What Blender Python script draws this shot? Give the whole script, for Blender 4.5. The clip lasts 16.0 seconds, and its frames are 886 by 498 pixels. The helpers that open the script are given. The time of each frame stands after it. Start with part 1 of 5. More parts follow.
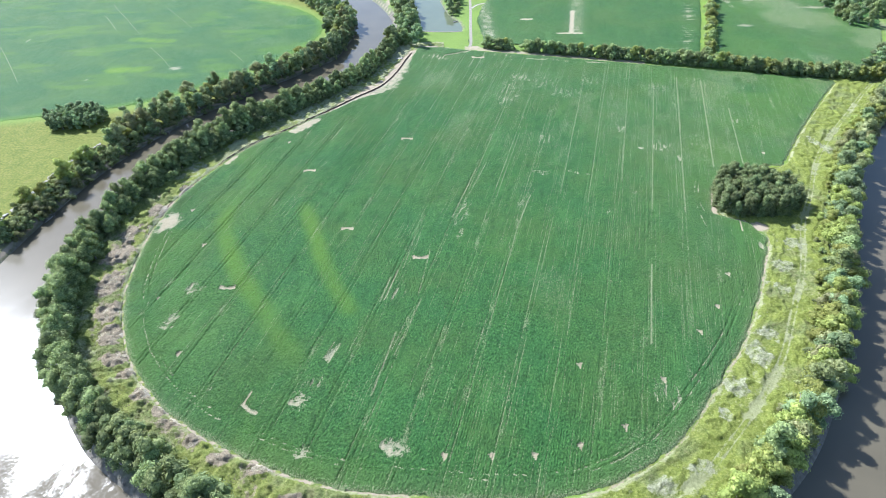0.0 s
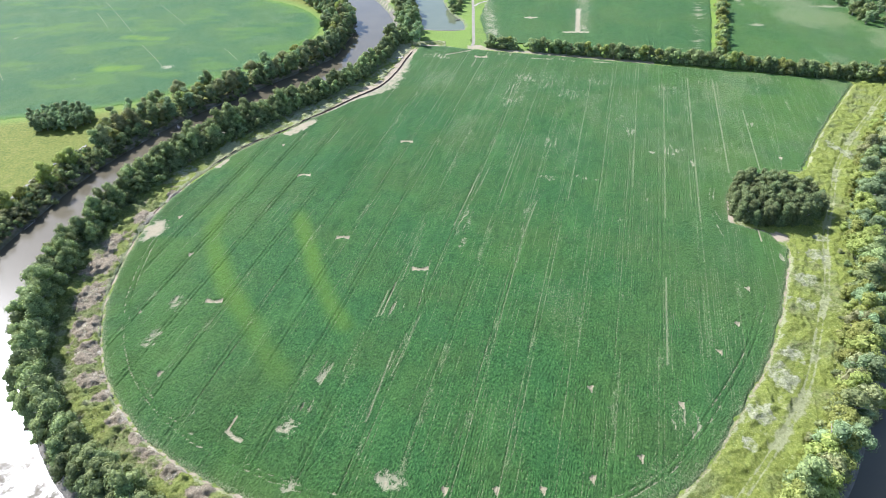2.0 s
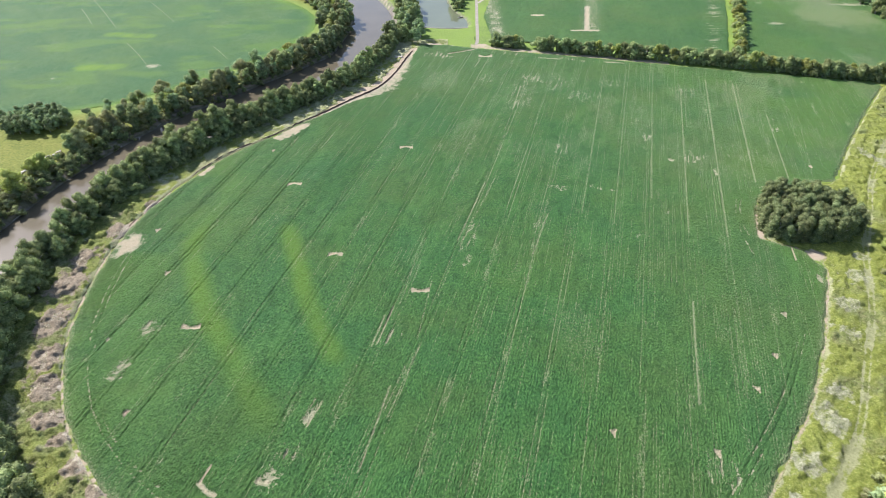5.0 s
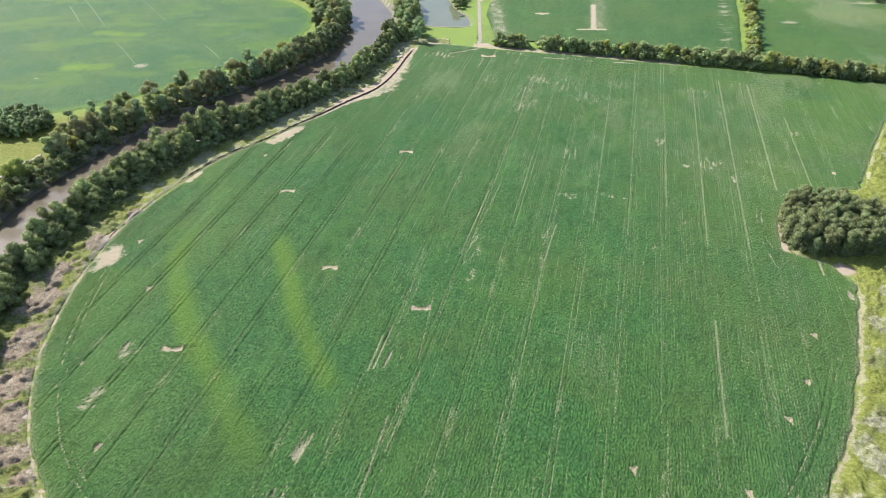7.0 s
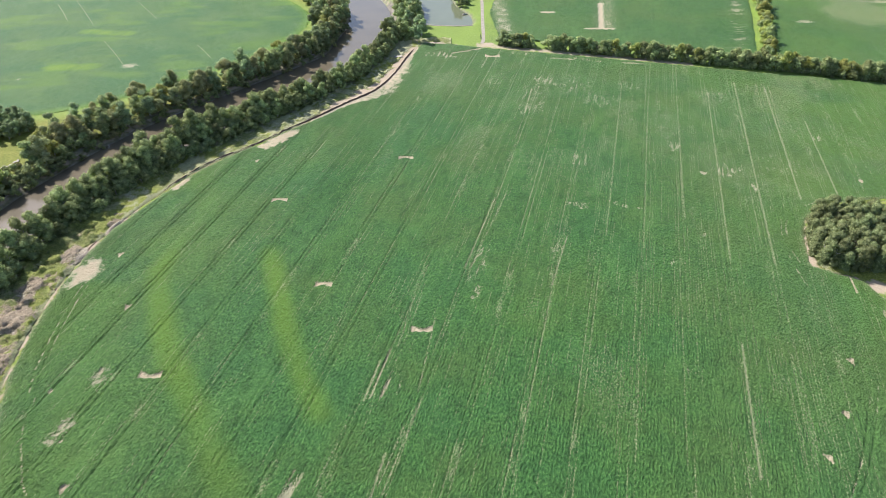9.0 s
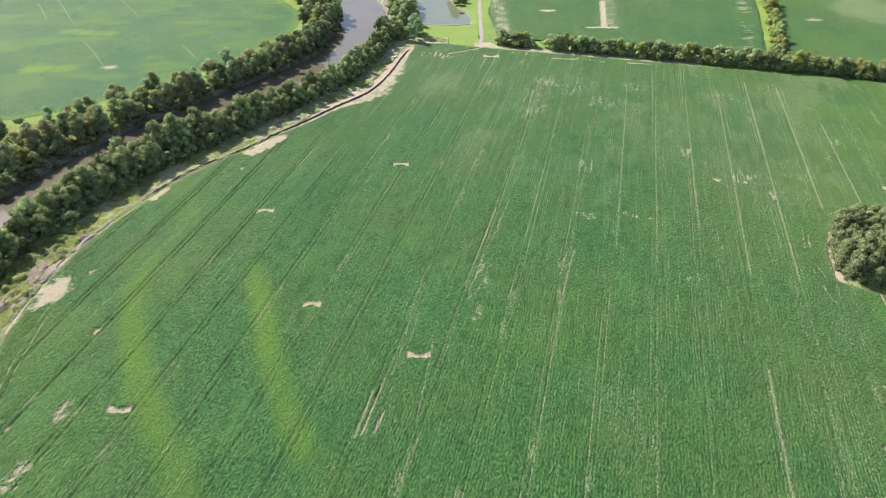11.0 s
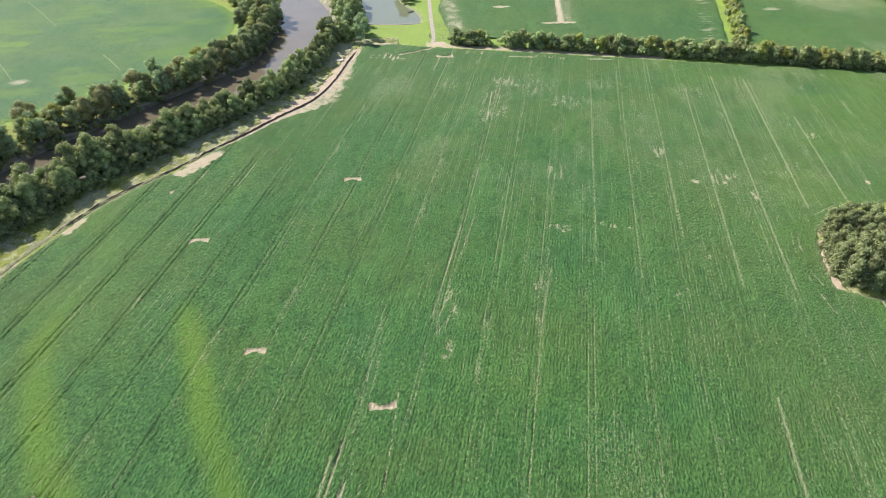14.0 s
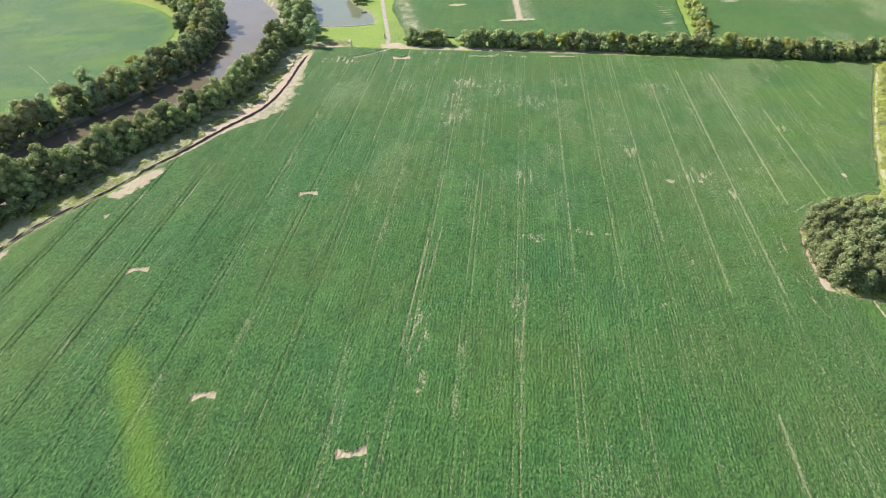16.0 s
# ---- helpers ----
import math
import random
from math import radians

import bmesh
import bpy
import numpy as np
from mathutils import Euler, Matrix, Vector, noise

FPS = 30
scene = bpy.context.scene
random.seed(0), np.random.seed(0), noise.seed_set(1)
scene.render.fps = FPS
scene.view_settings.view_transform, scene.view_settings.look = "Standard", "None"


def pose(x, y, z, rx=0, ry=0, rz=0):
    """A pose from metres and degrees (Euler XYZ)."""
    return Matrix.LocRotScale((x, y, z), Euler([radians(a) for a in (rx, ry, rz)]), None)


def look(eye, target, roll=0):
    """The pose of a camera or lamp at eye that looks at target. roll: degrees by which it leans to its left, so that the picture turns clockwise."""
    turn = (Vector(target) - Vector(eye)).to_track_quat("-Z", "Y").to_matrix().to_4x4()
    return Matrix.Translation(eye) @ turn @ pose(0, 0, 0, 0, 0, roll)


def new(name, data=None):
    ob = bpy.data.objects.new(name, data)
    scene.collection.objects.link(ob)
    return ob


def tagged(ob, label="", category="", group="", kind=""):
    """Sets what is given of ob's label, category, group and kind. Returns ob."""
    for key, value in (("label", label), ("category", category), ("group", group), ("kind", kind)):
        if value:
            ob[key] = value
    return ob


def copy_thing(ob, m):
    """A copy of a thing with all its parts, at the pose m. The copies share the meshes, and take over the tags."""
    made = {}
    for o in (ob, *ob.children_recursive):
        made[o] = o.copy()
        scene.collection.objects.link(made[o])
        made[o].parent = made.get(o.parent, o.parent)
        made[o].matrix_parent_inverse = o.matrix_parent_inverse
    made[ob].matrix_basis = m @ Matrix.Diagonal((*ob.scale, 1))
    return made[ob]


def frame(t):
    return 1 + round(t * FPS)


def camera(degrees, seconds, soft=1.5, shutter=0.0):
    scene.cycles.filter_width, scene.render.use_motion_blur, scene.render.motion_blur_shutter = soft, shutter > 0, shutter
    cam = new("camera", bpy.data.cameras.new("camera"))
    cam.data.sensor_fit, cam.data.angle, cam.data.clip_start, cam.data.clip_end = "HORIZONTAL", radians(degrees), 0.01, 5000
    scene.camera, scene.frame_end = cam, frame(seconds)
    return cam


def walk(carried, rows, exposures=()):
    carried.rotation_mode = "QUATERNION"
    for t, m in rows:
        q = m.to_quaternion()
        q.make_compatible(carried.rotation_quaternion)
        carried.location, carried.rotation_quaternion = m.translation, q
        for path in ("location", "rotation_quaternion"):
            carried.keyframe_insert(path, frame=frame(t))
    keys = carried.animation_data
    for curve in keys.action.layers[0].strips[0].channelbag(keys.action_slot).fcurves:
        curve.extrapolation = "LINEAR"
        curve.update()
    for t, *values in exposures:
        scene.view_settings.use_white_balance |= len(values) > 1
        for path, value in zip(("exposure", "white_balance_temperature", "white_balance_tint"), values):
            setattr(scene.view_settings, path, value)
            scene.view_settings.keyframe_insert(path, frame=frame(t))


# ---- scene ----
from math import cos, sin, tan, pi

# camera: seconds, place, then yaw to the right, pitch down and lean, in degrees
PATH = [
    (0.0, 0.00, 0.00, 150.00, 0.00, 38.74, -0.43),
    (1.5, -0.02, 9.97, 146.03, -0.08, 38.78, -0.31),
    (3.5, -0.48, 23.61, 140.59, -0.12, 38.81, -0.17),
    (4.0, -0.65, 27.07, 139.21, -0.11, 38.82, -0.14),
    (5.2, -1.11, 35.44, 135.87, -0.08, 38.82, -0.08),
    (6.5, -1.66, 44.59, 132.22, -0.05, 38.82, -0.02),
    (7.0, -1.87, 48.12, 130.81, -0.04, 38.82, 0.01),
    (9.0, -2.67, 62.31, 125.16, -0.06, 38.80, 0.07),
    (10.3, -3.07, 71.53, 121.50, 0.10, 38.77, 0.10),
    (11.5, -3.30, 80.01, 118.14, 0.79, 38.74, 0.12),
    (12.5, -3.35, 87.04, 115.37, 2.27, 38.70, 0.13),
    (13.0, -3.32, 90.53, 113.99, 3.26, 38.68, 0.13),
    (13.5, -3.25, 94.01, 112.63, 4.19, 38.66, 0.13),
    (14.0, -3.14, 97.48, 111.27, 5.18, 38.64, 0.13),
    (14.5, -2.98, 100.92, 109.92, 6.20, 38.62, 0.13),
    (15.0, -2.77, 104.34, 108.58, 7.27, 38.59, 0.13),
    (15.5, -2.51, 107.74, 107.26, 8.34, 38.57, 0.12),
    (16.0, -2.19, 111.12, 105.94, 9.40, 38.54, 0.11),
]
cam = camera(72.03, 16.0, soft=0.9)


def flight(row):
    t, x, y, z, yaw, pitch, lean = row
    a, b = radians(yaw), radians(pitch)
    eye = Vector((x, y, z))
    return t, look(eye, eye + Vector((sin(a) * cos(b), cos(a) * cos(b), -sin(b))), lean)


walk(cam, [flight(r) for r in PATH], exposures=[(0.0, 1.02, 5600, 9), (4.0, 0.82, 6150, 15), (9.0, 0.84, 6450, 16), (16.0, 0.88, 6650, 16)])

# ---- light ----
SUN_AZ, SUN_EL = radians(-48), radians(42)
world = bpy.data.worlds.new("sky")
scene.world = world
world.use_nodes = True
sky = world.node_tree.nodes.new("ShaderNodeTexSky")
sky.sky_type, sky.sun_disc = "NISHITA", False
sky.sun_elevation, sky.sun_rotation = SUN_EL, SUN_AZ
sky.dust_density, sky.air_density = 1.2, 1.0
world.node_tree.links.new(sky.outputs[0], world.node_tree.nodes["Background"].inputs[0])
world.node_tree.nodes["Background"].inputs[1].default_value = 0.12
sun_dir = Vector((sin(SUN_AZ) * cos(SUN_EL), cos(SUN_AZ) * cos(SUN_EL), sin(SUN_EL)))
sun = new("sun", bpy.data.lights.new("sun", "SUN"))
sun.data.energy, sun.data.angle, sun.data.color = 5.0, radians(0.53), (1.0, 0.965, 0.93)
sun.matrix_world = look(sun_dir * 600, (0, 0, 0))

# ---- materials ----
def mat(name, rough=0.8):
    m = bpy.data.materials.new(name)
    m.use_nodes = True
    b = m.node_tree.nodes["Principled BSDF"]
    b.inputs["Roughness"].default_value = rough
    b.inputs["Specular IOR Level"].default_value = 0.25
    return m, m.node_tree, b


def node(nt, kind, **values):
    n = nt.nodes.new(kind)
    for k, v in values.items():
        n.inputs[k].default_value = v
    return n


def position(nt, turn=0.0, scale=(1, 1, 1)):
    """World coordinates, turned about z and stretched."""
    g = nt.nodes.new("ShaderNodeNewGeometry")
    mp = nt.nodes.new("ShaderNodeMapping")
    mp.vector_type = "POINT"
    r = nt.nodes.new("ShaderNodeVectorRotate")
    r.rotation_type = "Z_AXIS"
    r.inputs["Angle"].default_value = turn
    nt.links.new(g.outputs["Position"], r.inputs["Vector"])
    nt.links.new(r.outputs[0], mp.inputs["Vector"])
    mp.inputs["Scale"].default_value = scale
    return mp.outputs[0]


def noise_tex(nt, vector, scale, detail=3.0, rough=0.55):
    n = node(nt, "ShaderNodeTexNoise", Scale=scale, Detail=detail, Roughness=rough)
    nt.links.new(vector, n.inputs["Vector"])
    return n.outputs["Fac"]


def ramp(nt, fac, stops):
    r = nt.nodes.new("ShaderNodeValToRGB")
    e = r.color_ramp.elements
    e[0].position, e[0].color = stops[0][0], (*stops[0][1], 1)
    e[1].position, e[1].color = stops[-1][0], (*stops[-1][1], 1)
    for p, c in stops[1:-1]:
        e.new(p).color = (*c, 1)
    nt.links.new(fac, r.inputs[0])
    return r.outputs[0]


def mix(nt, fac, a, b, blend="MIX"):
    n = nt.nodes.new("ShaderNodeMix")
    n.data_type, n.blend_type = "RGBA", blend
    for sock, v in ((n.inputs[0], fac), (n.inputs[6], a), (n.inputs[7], b)):
        if isinstance(v, (int, float)):
            sock.default_value = v
        elif isinstance(v, tuple):
            sock.default_value = (*v, 1)
        else:
            nt.links.new(v, sock)
    return n.outputs[2]


def calc(nt, op, a, b=0.0, c=0.0):
    n = nt.nodes.new("ShaderNodeMath")
    n.operation = op
    for sock, v in zip(n.inputs, (a, b, c)):
        if isinstance(v, (int, float)):
            sock.default_value = v
        else:
            nt.links.new(v, sock)
    return n.outputs[0]


def step_up(nt, v, lo, hi):
    n = nt.nodes.new("ShaderNodeMapRange")
    n.interpolation_type = "SMOOTHSTEP"
    n.inputs["From Min"].default_value, n.inputs["From Max"].default_value = lo, hi
    nt.links.new(v, n.inputs["Value"])
    return n.outputs["Result"]


def bump(nt, b, height, strength, distance):
    n = node(nt, "ShaderNodeBump", Strength=strength, Distance=distance)
    nt.links.new(height, n.inputs["Height"])
    nt.links.new(n.outputs[0], b.inputs["Normal"])


def channels(nt, name):
    a = nt.nodes.new("ShaderNodeAttribute")
    a.attribute_name = name
    sep = nt.nodes.new("ShaderNodeSeparateColor")
    nt.links.new(a.outputs["Color"], sep.inputs[0])
    return sep.outputs


ROW_SLOPE = 0.277
ROW_TURN = math.atan(ROW_SLOPE)
# passes of the sprayer: one pass in x along y = 200, their spacing, and half the gauge of its wheels
PASS_AT, PASS_EVERY, GAUGE = 2.9, 13.5, 0.81


def soil_colour(nt, v, k=1.0):
    fine = noise_tex(nt, v, 1.7, 5)
    broad = noise_tex(nt, v, 0.11, 3)
    c = ramp(nt, fine, [(0.3, (0.42 * k, 0.34 * k, 0.25 * k)), (0.7, (0.68 * k, 0.58 * k, 0.45 * k))])
    return mix(nt, broad, c, (0.60 * k, 0.50 * k, 0.385 * k), "MIX")


def crop_material(name, dark, light, pale, yellow, deep):
    m, nt, b = mat(name, 0.75)
    v = position(nt)
    turned = position(nt, ROW_TURN)
    ch = channels(nt, "cover")
    olive = nt.nodes.new("ShaderNodeAttribute")
    olive.attribute_name = "cover"
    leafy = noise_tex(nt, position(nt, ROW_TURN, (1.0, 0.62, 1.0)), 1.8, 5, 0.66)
    sep = nt.nodes.new("ShaderNodeSeparateXYZ")
    nt.links.new(turned, sep.inputs[0])
    wander = noise_tex(nt, v, 0.4, 2)
    wave = calc(nt, "SINE", calc(nt, "MULTIPLY_ADD", wander, 3.0, calc(nt, "MULTIPLY", sep.outputs["X"], 2 * pi / 0.76)))
    wave = calc(nt, "MULTIPLY", wave, step_up(nt, noise_tex(nt, v, 0.06, 3), 0.3, 0.62))
    broad = noise_tex(nt, v, 0.028, 4, 0.6)
    patch = noise_tex(nt, position(nt, ROW_TURN, (1.0, 0.35, 1.0)), 0.09, 4, 0.65)
    # The relief also sets the tone: shade of row and leaf dips put into colour.
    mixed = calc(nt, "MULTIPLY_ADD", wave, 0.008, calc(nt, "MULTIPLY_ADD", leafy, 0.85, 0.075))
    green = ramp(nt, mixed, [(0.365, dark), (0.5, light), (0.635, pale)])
    green = mix(nt, calc(nt, "MULTIPLY", step_up(nt, broad, 0.43, 0.64), 0.4), green, yellow)
    green = mix(nt, calc(nt, "MULTIPLY", step_up(nt, broad, 0.48, 0.34), 0.35), green, deep)
    green = mix(nt, calc(nt, "MULTIPLY", step_up(nt, patch, 0.5, 0.72), 0.35), green, pale)
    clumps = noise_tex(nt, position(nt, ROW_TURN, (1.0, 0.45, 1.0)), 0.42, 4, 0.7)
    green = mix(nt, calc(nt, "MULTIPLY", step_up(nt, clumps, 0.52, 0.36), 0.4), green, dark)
    green = mix(nt, calc(nt, "MULTIPLY", calc(nt, "SUBTRACT", 1.0, olive.outputs["Alpha"]), calc(nt, "MULTIPLY_ADD", leafy, 0.8, 0.4)), green, tuple(0.5 * p + 0.5 * q for p, q in zip(yellow, (0.20, 0.27, 0.11))))
    green = mix(nt, ch["Green"], green, (0.145, 0.28, 0.022))
    flecks = noise_tex(nt, position(nt, ROW_TURN, (1.0, 0.6, 1.0)), 2.9, 4, 0.75)
    stalks = step_up(nt, calc(nt, "ADD", calc(nt, "MULTIPLY", ch["Blue"], 0.55), calc(nt, "MULTIPLY_ADD", flecks, 1.7, -0.85)), 0.22, 0.5)
    green = mix(nt, calc(nt, "MULTIPLY", stalks, 0.74), green, (0.33, 0.36, 0.19))
    ragged = calc(nt, "ADD", ch["Red"], calc(nt, "MULTIPLY_ADD", flecks, 2.0, -1.0))
    soil = step_up(nt, ragged, 0.42, 0.6)
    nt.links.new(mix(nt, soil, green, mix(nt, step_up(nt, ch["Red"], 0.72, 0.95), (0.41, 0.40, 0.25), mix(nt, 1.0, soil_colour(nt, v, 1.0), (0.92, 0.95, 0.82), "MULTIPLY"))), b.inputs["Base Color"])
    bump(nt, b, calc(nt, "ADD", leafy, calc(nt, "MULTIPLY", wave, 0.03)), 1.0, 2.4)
    return m


def ground_material():
    m, nt, b = mat("grass_and_earth", 0.9)
    v = position(nt)
    ch = channels(nt, "zone")
    fine = noise_tex(nt, v, 0.9, 6, 0.65)
    broad = noise_tex(nt, v, 0.06, 4, 0.6)
    grass = ramp(nt, fine, [(0.3, (0.06, 0.115, 0.022)), (0.5, (0.13, 0.20, 0.04)), (0.72, (0.25, 0.29, 0.085))])
    grass = mix(nt, step_up(nt, broad, 0.4, 0.65), grass, (0.17, 0.26, 0.04))
    mead = ramp(nt, noise_tex(nt, v, 0.16, 6, 0.7), [(0.3, (0.070, 0.105, 0.014)), (0.46, (0.125, 0.152, 0.020)), (0.58, (0.175, 0.182, 0.034)), (0.75, (0.24, 0.21, 0.085))])
    lush = ramp(nt, fine, [(0.3, (0.11, 0.18, 0.03)), (0.7, (0.21, 0.29, 0.06))])
    a = nt.nodes.new("ShaderNodeAttribute")
    a.attribute_name = "lush"
    mead = mix(nt, 0.55, mead, ramp(nt, fine, [(0.32, (0.05, 0.08, 0.012)), (0.5, (0.15, 0.17, 0.028)), (0.7, (0.28, 0.27, 0.07))]))
    grass = mix(nt, ch["Blue"], grass, mead)
    grass = mix(nt, a.outputs["Fac"], grass, lush)
    mud = ramp(nt, noise_tex(nt, v, 0.5, 5), [(0.3, (0.095, 0.086, 0.068)), (0.7, (0.24, 0.215, 0.175))])
    rag = calc(nt, "ADD", ch["Red"], calc(nt, "MULTIPLY_ADD", noise_tex(nt, v, 0.55, 5, 0.7), 0.9, -0.45))
    c = mix(nt, step_up(nt, rag, 0.35, 0.7), grass, mix(nt, 0.6, soil_colour(nt, v, 0.75), (0.29, 0.235, 0.155)))
    c = mix(nt, ch["Green"], c, mud)
    nt.links.new(c, b.inputs["Base Color"])
    bump(nt, b, fine, 0.8, 0.6)
    return m


def verge_material():
    """Weeds of the verges: cover gives dead brush, lush leaves, pale seed heads and, less than 1 in alpha, straw."""
    m, nt, b = mat("verge_weeds", 0.85)
    v = position(nt)
    ch = channels(nt, "cover")
    straw = nt.nodes.new("ShaderNodeAttribute")
    straw.attribute_name = "cover"
    fine = noise_tex(nt, v, 1.5, 6, 0.8)
    clump = noise_tex(nt, v, 0.45, 5, 0.7)
    green = ramp(nt, fine, [(0.30, (0.063, 0.092, 0.025)), (0.5, (0.193, 0.230, 0.069)), (0.70, (0.374, 0.393, 0.166))])
    green = mix(nt, calc(nt, "MULTIPLY", step_up(nt, clump, 0.47, 0.62), 0.6), green, ramp(nt, fine, [(0.3, (0.147, 0.129, 0.062)), (0.7, (0.386, 0.349, 0.198))]))
    lush = ramp(nt, fine, [(0.30, (0.103, 0.144, 0.020)), (0.5, (0.242, 0.284, 0.044)), (0.7, (0.433, 0.452, 0.120))])
    dry = ramp(nt, fine, [(0.30, (0.136, 0.107, 0.069)), (0.5, (0.318, 0.261, 0.177)), (0.70, (0.522, 0.444, 0.322))])
    pale = ramp(nt, fine, [(0.32, (0.159, 0.191, 0.073)), (0.5, (0.352, 0.359, 0.208)), (0.66, (0.589, 0.573, 0.416))])
    ragged = lambda c: step_up(nt, calc(nt, "ADD", c, calc(nt, "MULTIPLY_ADD", clump, 1.3, -0.65)), 0.35, 0.62)
    c = mix(nt, calc(nt, "MULTIPLY_ADD", clump, 1.2, calc(nt, "SUBTRACT", ch["Green"], 0.6)), green, lush)
    c = mix(nt, ragged(calc(nt, "SUBTRACT", 1.0, straw.outputs["Alpha"])), c, ramp(nt, fine, [(0.35, (0.26, 0.28, 0.12)), (0.65, (0.46, 0.46, 0.25))]))
    c = mix(nt, ragged(ch["Blue"]), c, pale)
    c = mix(nt, ragged(ch["Red"]), c, dry)
    nt.links.new(c, b.inputs["Base Color"])
    bump(nt, b, calc(nt, "ADD", fine, calc(nt, "MULTIPLY", noise_tex(nt, v, 7.0, 3), 0.4)), 1.0, 0.9)
    return m


def water_material(name, tint, ripple, gloss):
    m, nt, b = mat(name, gloss)
    b.inputs["Specular IOR Level"].default_value = 0.6
    b.inputs["IOR"].default_value = 1.33
    v = position(nt)
    silt = ramp(nt, noise_tex(nt, v, 0.03, 3), [(0.3, tint), (0.7, tuple(1.25 * c for c in tint))])
    nt.links.new(silt, b.inputs["Base Color"])
    waves = calc(nt, "ADD", noise_tex(nt, v, 2.4, 4, 0.8), calc(nt, "MULTIPLY", noise_tex(nt, v, 0.14, 2), 0.5))
    g = nt.nodes.new("ShaderNodeSeparateXYZ")
    nt.links.new(v, g.inputs[0])
    # Ripple and roughness zones along y, fitted to the glint in the camera's view.
    glint_zone = step_up(nt, calc(nt, "MULTIPLY_ADD", noise_tex(nt, v, 0.025, 2), -60.0, calc(nt, "MULTIPLY", g.outputs["Y"], -1.0)), -205.0, -120.0)
    sheen_zone = step_up(nt, calc(nt, "MULTIPLY", g.outputs["Y"], -1.0), -330.0, -285.0)
    breeze = step_up(nt, noise_tex(nt, position(nt, 0.7, (1.0, 0.5, 1.0)), 0.09, 4, 0.7), 0.40, 0.56)
    gusts = calc(nt, "MULTIPLY_ADD", step_up(nt, noise_tex(nt, v, 0.45, 5, 0.75), 0.36, 0.62), 0.6, 0.4)
    speck = step_up(nt, noise_tex(nt, v, 1.5, 5, 0.75), 0.42, 0.60)
    chop = calc(nt, "MULTIPLY", glint_zone, calc(nt, "MULTIPLY_ADD", speck, 0.08, calc(nt, "MULTIPLY_ADD", breeze, 0.07, -0.06)))
    nt.links.new(calc(nt, "ADD", chop, calc(nt, "MULTIPLY_ADD", sheen_zone, calc(nt, "MULTIPLY_ADD", glint_zone, -0.06, 0.09), gloss)), b.inputs["Roughness"])
    bump(nt, b, calc(nt, "MULTIPLY", waves, calc(nt, "MULTIPLY_ADD", calc(nt, "MULTIPLY", calc(nt, "MULTIPLY", glint_zone, gusts), calc(nt, "MULTIPLY_ADD", breeze, 0.8, 0.2)), 0.16, 0.02)), ripple, 0.19)
    return m


def leaf_material(name, dark, light, top, patches=None):
    """Foliage; colour varies from leaf clump to leaf clump and from tree to tree."""
    m, nt, b = mat(name, 0.7)
    b.inputs["Specular IOR Level"].default_value = 0.1
    g = nt.nodes.new("ShaderNodeNewGeometry")
    o = nt.nodes.new("ShaderNodeObjectInfo")
    c = ramp(nt, g.outputs["Random Per Island"], [(0.0, dark), (0.6, light), (1.0, top)])
    for k, tone in enumerate(patches or ()):
        p = noise_tex(nt, position(nt, 0.9 * k, (1.0 + 0.01 * k, 1.0, 1.0)), 0.16 + 0.07 * k, 4, 0.65)
        c = mix(nt, calc(nt, "MULTIPLY", step_up(nt, p, 0.48, 0.62), 0.75), c, tone)
    hue = node(nt, "ShaderNodeHueSaturation")
    nt.links.new(calc(nt, "MULTIPLY_ADD", o.outputs["Random"], 0.03, 0.480), hue.inputs["Hue"])
    nt.links.new(calc(nt, "MULTIPLY_ADD", o.outputs["Random"], 0.5, 0.75), hue.inputs["Value"])
    nt.links.new(c, hue.inputs["Color"])
    nt.links.new(hue.outputs[0], b.inputs["Base Color"])
    tr = nt.nodes.new("ShaderNodeBsdfTranslucent")
    nt.links.new(mix(nt, 1.0, hue.outputs[0], (0.96, 1.0, 0.72), "MULTIPLY"), tr.inputs["Color"])
    mx = nt.nodes.new("ShaderNodeMixShader")
    mx.inputs[0].default_value = 0.38
    nt.links.new(b.outputs[0], mx.inputs[1])
    nt.links.new(tr.outputs[0], mx.inputs[2])
    nt.links.new(mx.outputs[0], nt.nodes["Material Output"].inputs["Surface"])
    return m


def rough_material(name, a, c, scale, rough=0.85, relief=0.4):
    m, nt, b = mat(name, rough)
    o = nt.nodes.new("ShaderNodeObjectInfo")
    v = position(nt)
    col = ramp(nt, noise_tex(nt, v, scale, 5, 0.65), [(0.3, a), (0.7, c)])
    hue = node(nt, "ShaderNodeHueSaturation")
    nt.links.new(calc(nt, "MULTIPLY_ADD", o.outputs["Random"], 0.4, 0.8), hue.inputs["Value"])
    nt.links.new(col, hue.inputs["Color"])
    nt.links.new(hue.outputs[0], b.inputs["Base Color"])
    bump(nt, b, noise_tex(nt, v, scale * 2, 4), relief, 0.2)
    return m


M_GROUND = ground_material()
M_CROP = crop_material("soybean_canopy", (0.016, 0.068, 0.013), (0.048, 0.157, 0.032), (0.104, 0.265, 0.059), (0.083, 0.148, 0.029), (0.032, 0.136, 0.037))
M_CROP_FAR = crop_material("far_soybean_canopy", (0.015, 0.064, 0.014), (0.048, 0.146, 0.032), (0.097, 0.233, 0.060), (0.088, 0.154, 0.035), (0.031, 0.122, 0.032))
M_CROP_LEFT = crop_material("light_soybean_canopy", (0.040, 0.125, 0.030), (0.062, 0.165, 0.045), (0.095, 0.205, 0.062), (0.105, 0.20, 0.04), (0.045, 0.155, 0.048))
M_VERGE = verge_material()
M_WATER = water_material("river_water", (0.098, 0.084, 0.056), 0.5, 0.05)
M_POND = water_material("pond_water", (0.11, 0.125, 0.075), 0.06, 0.05)
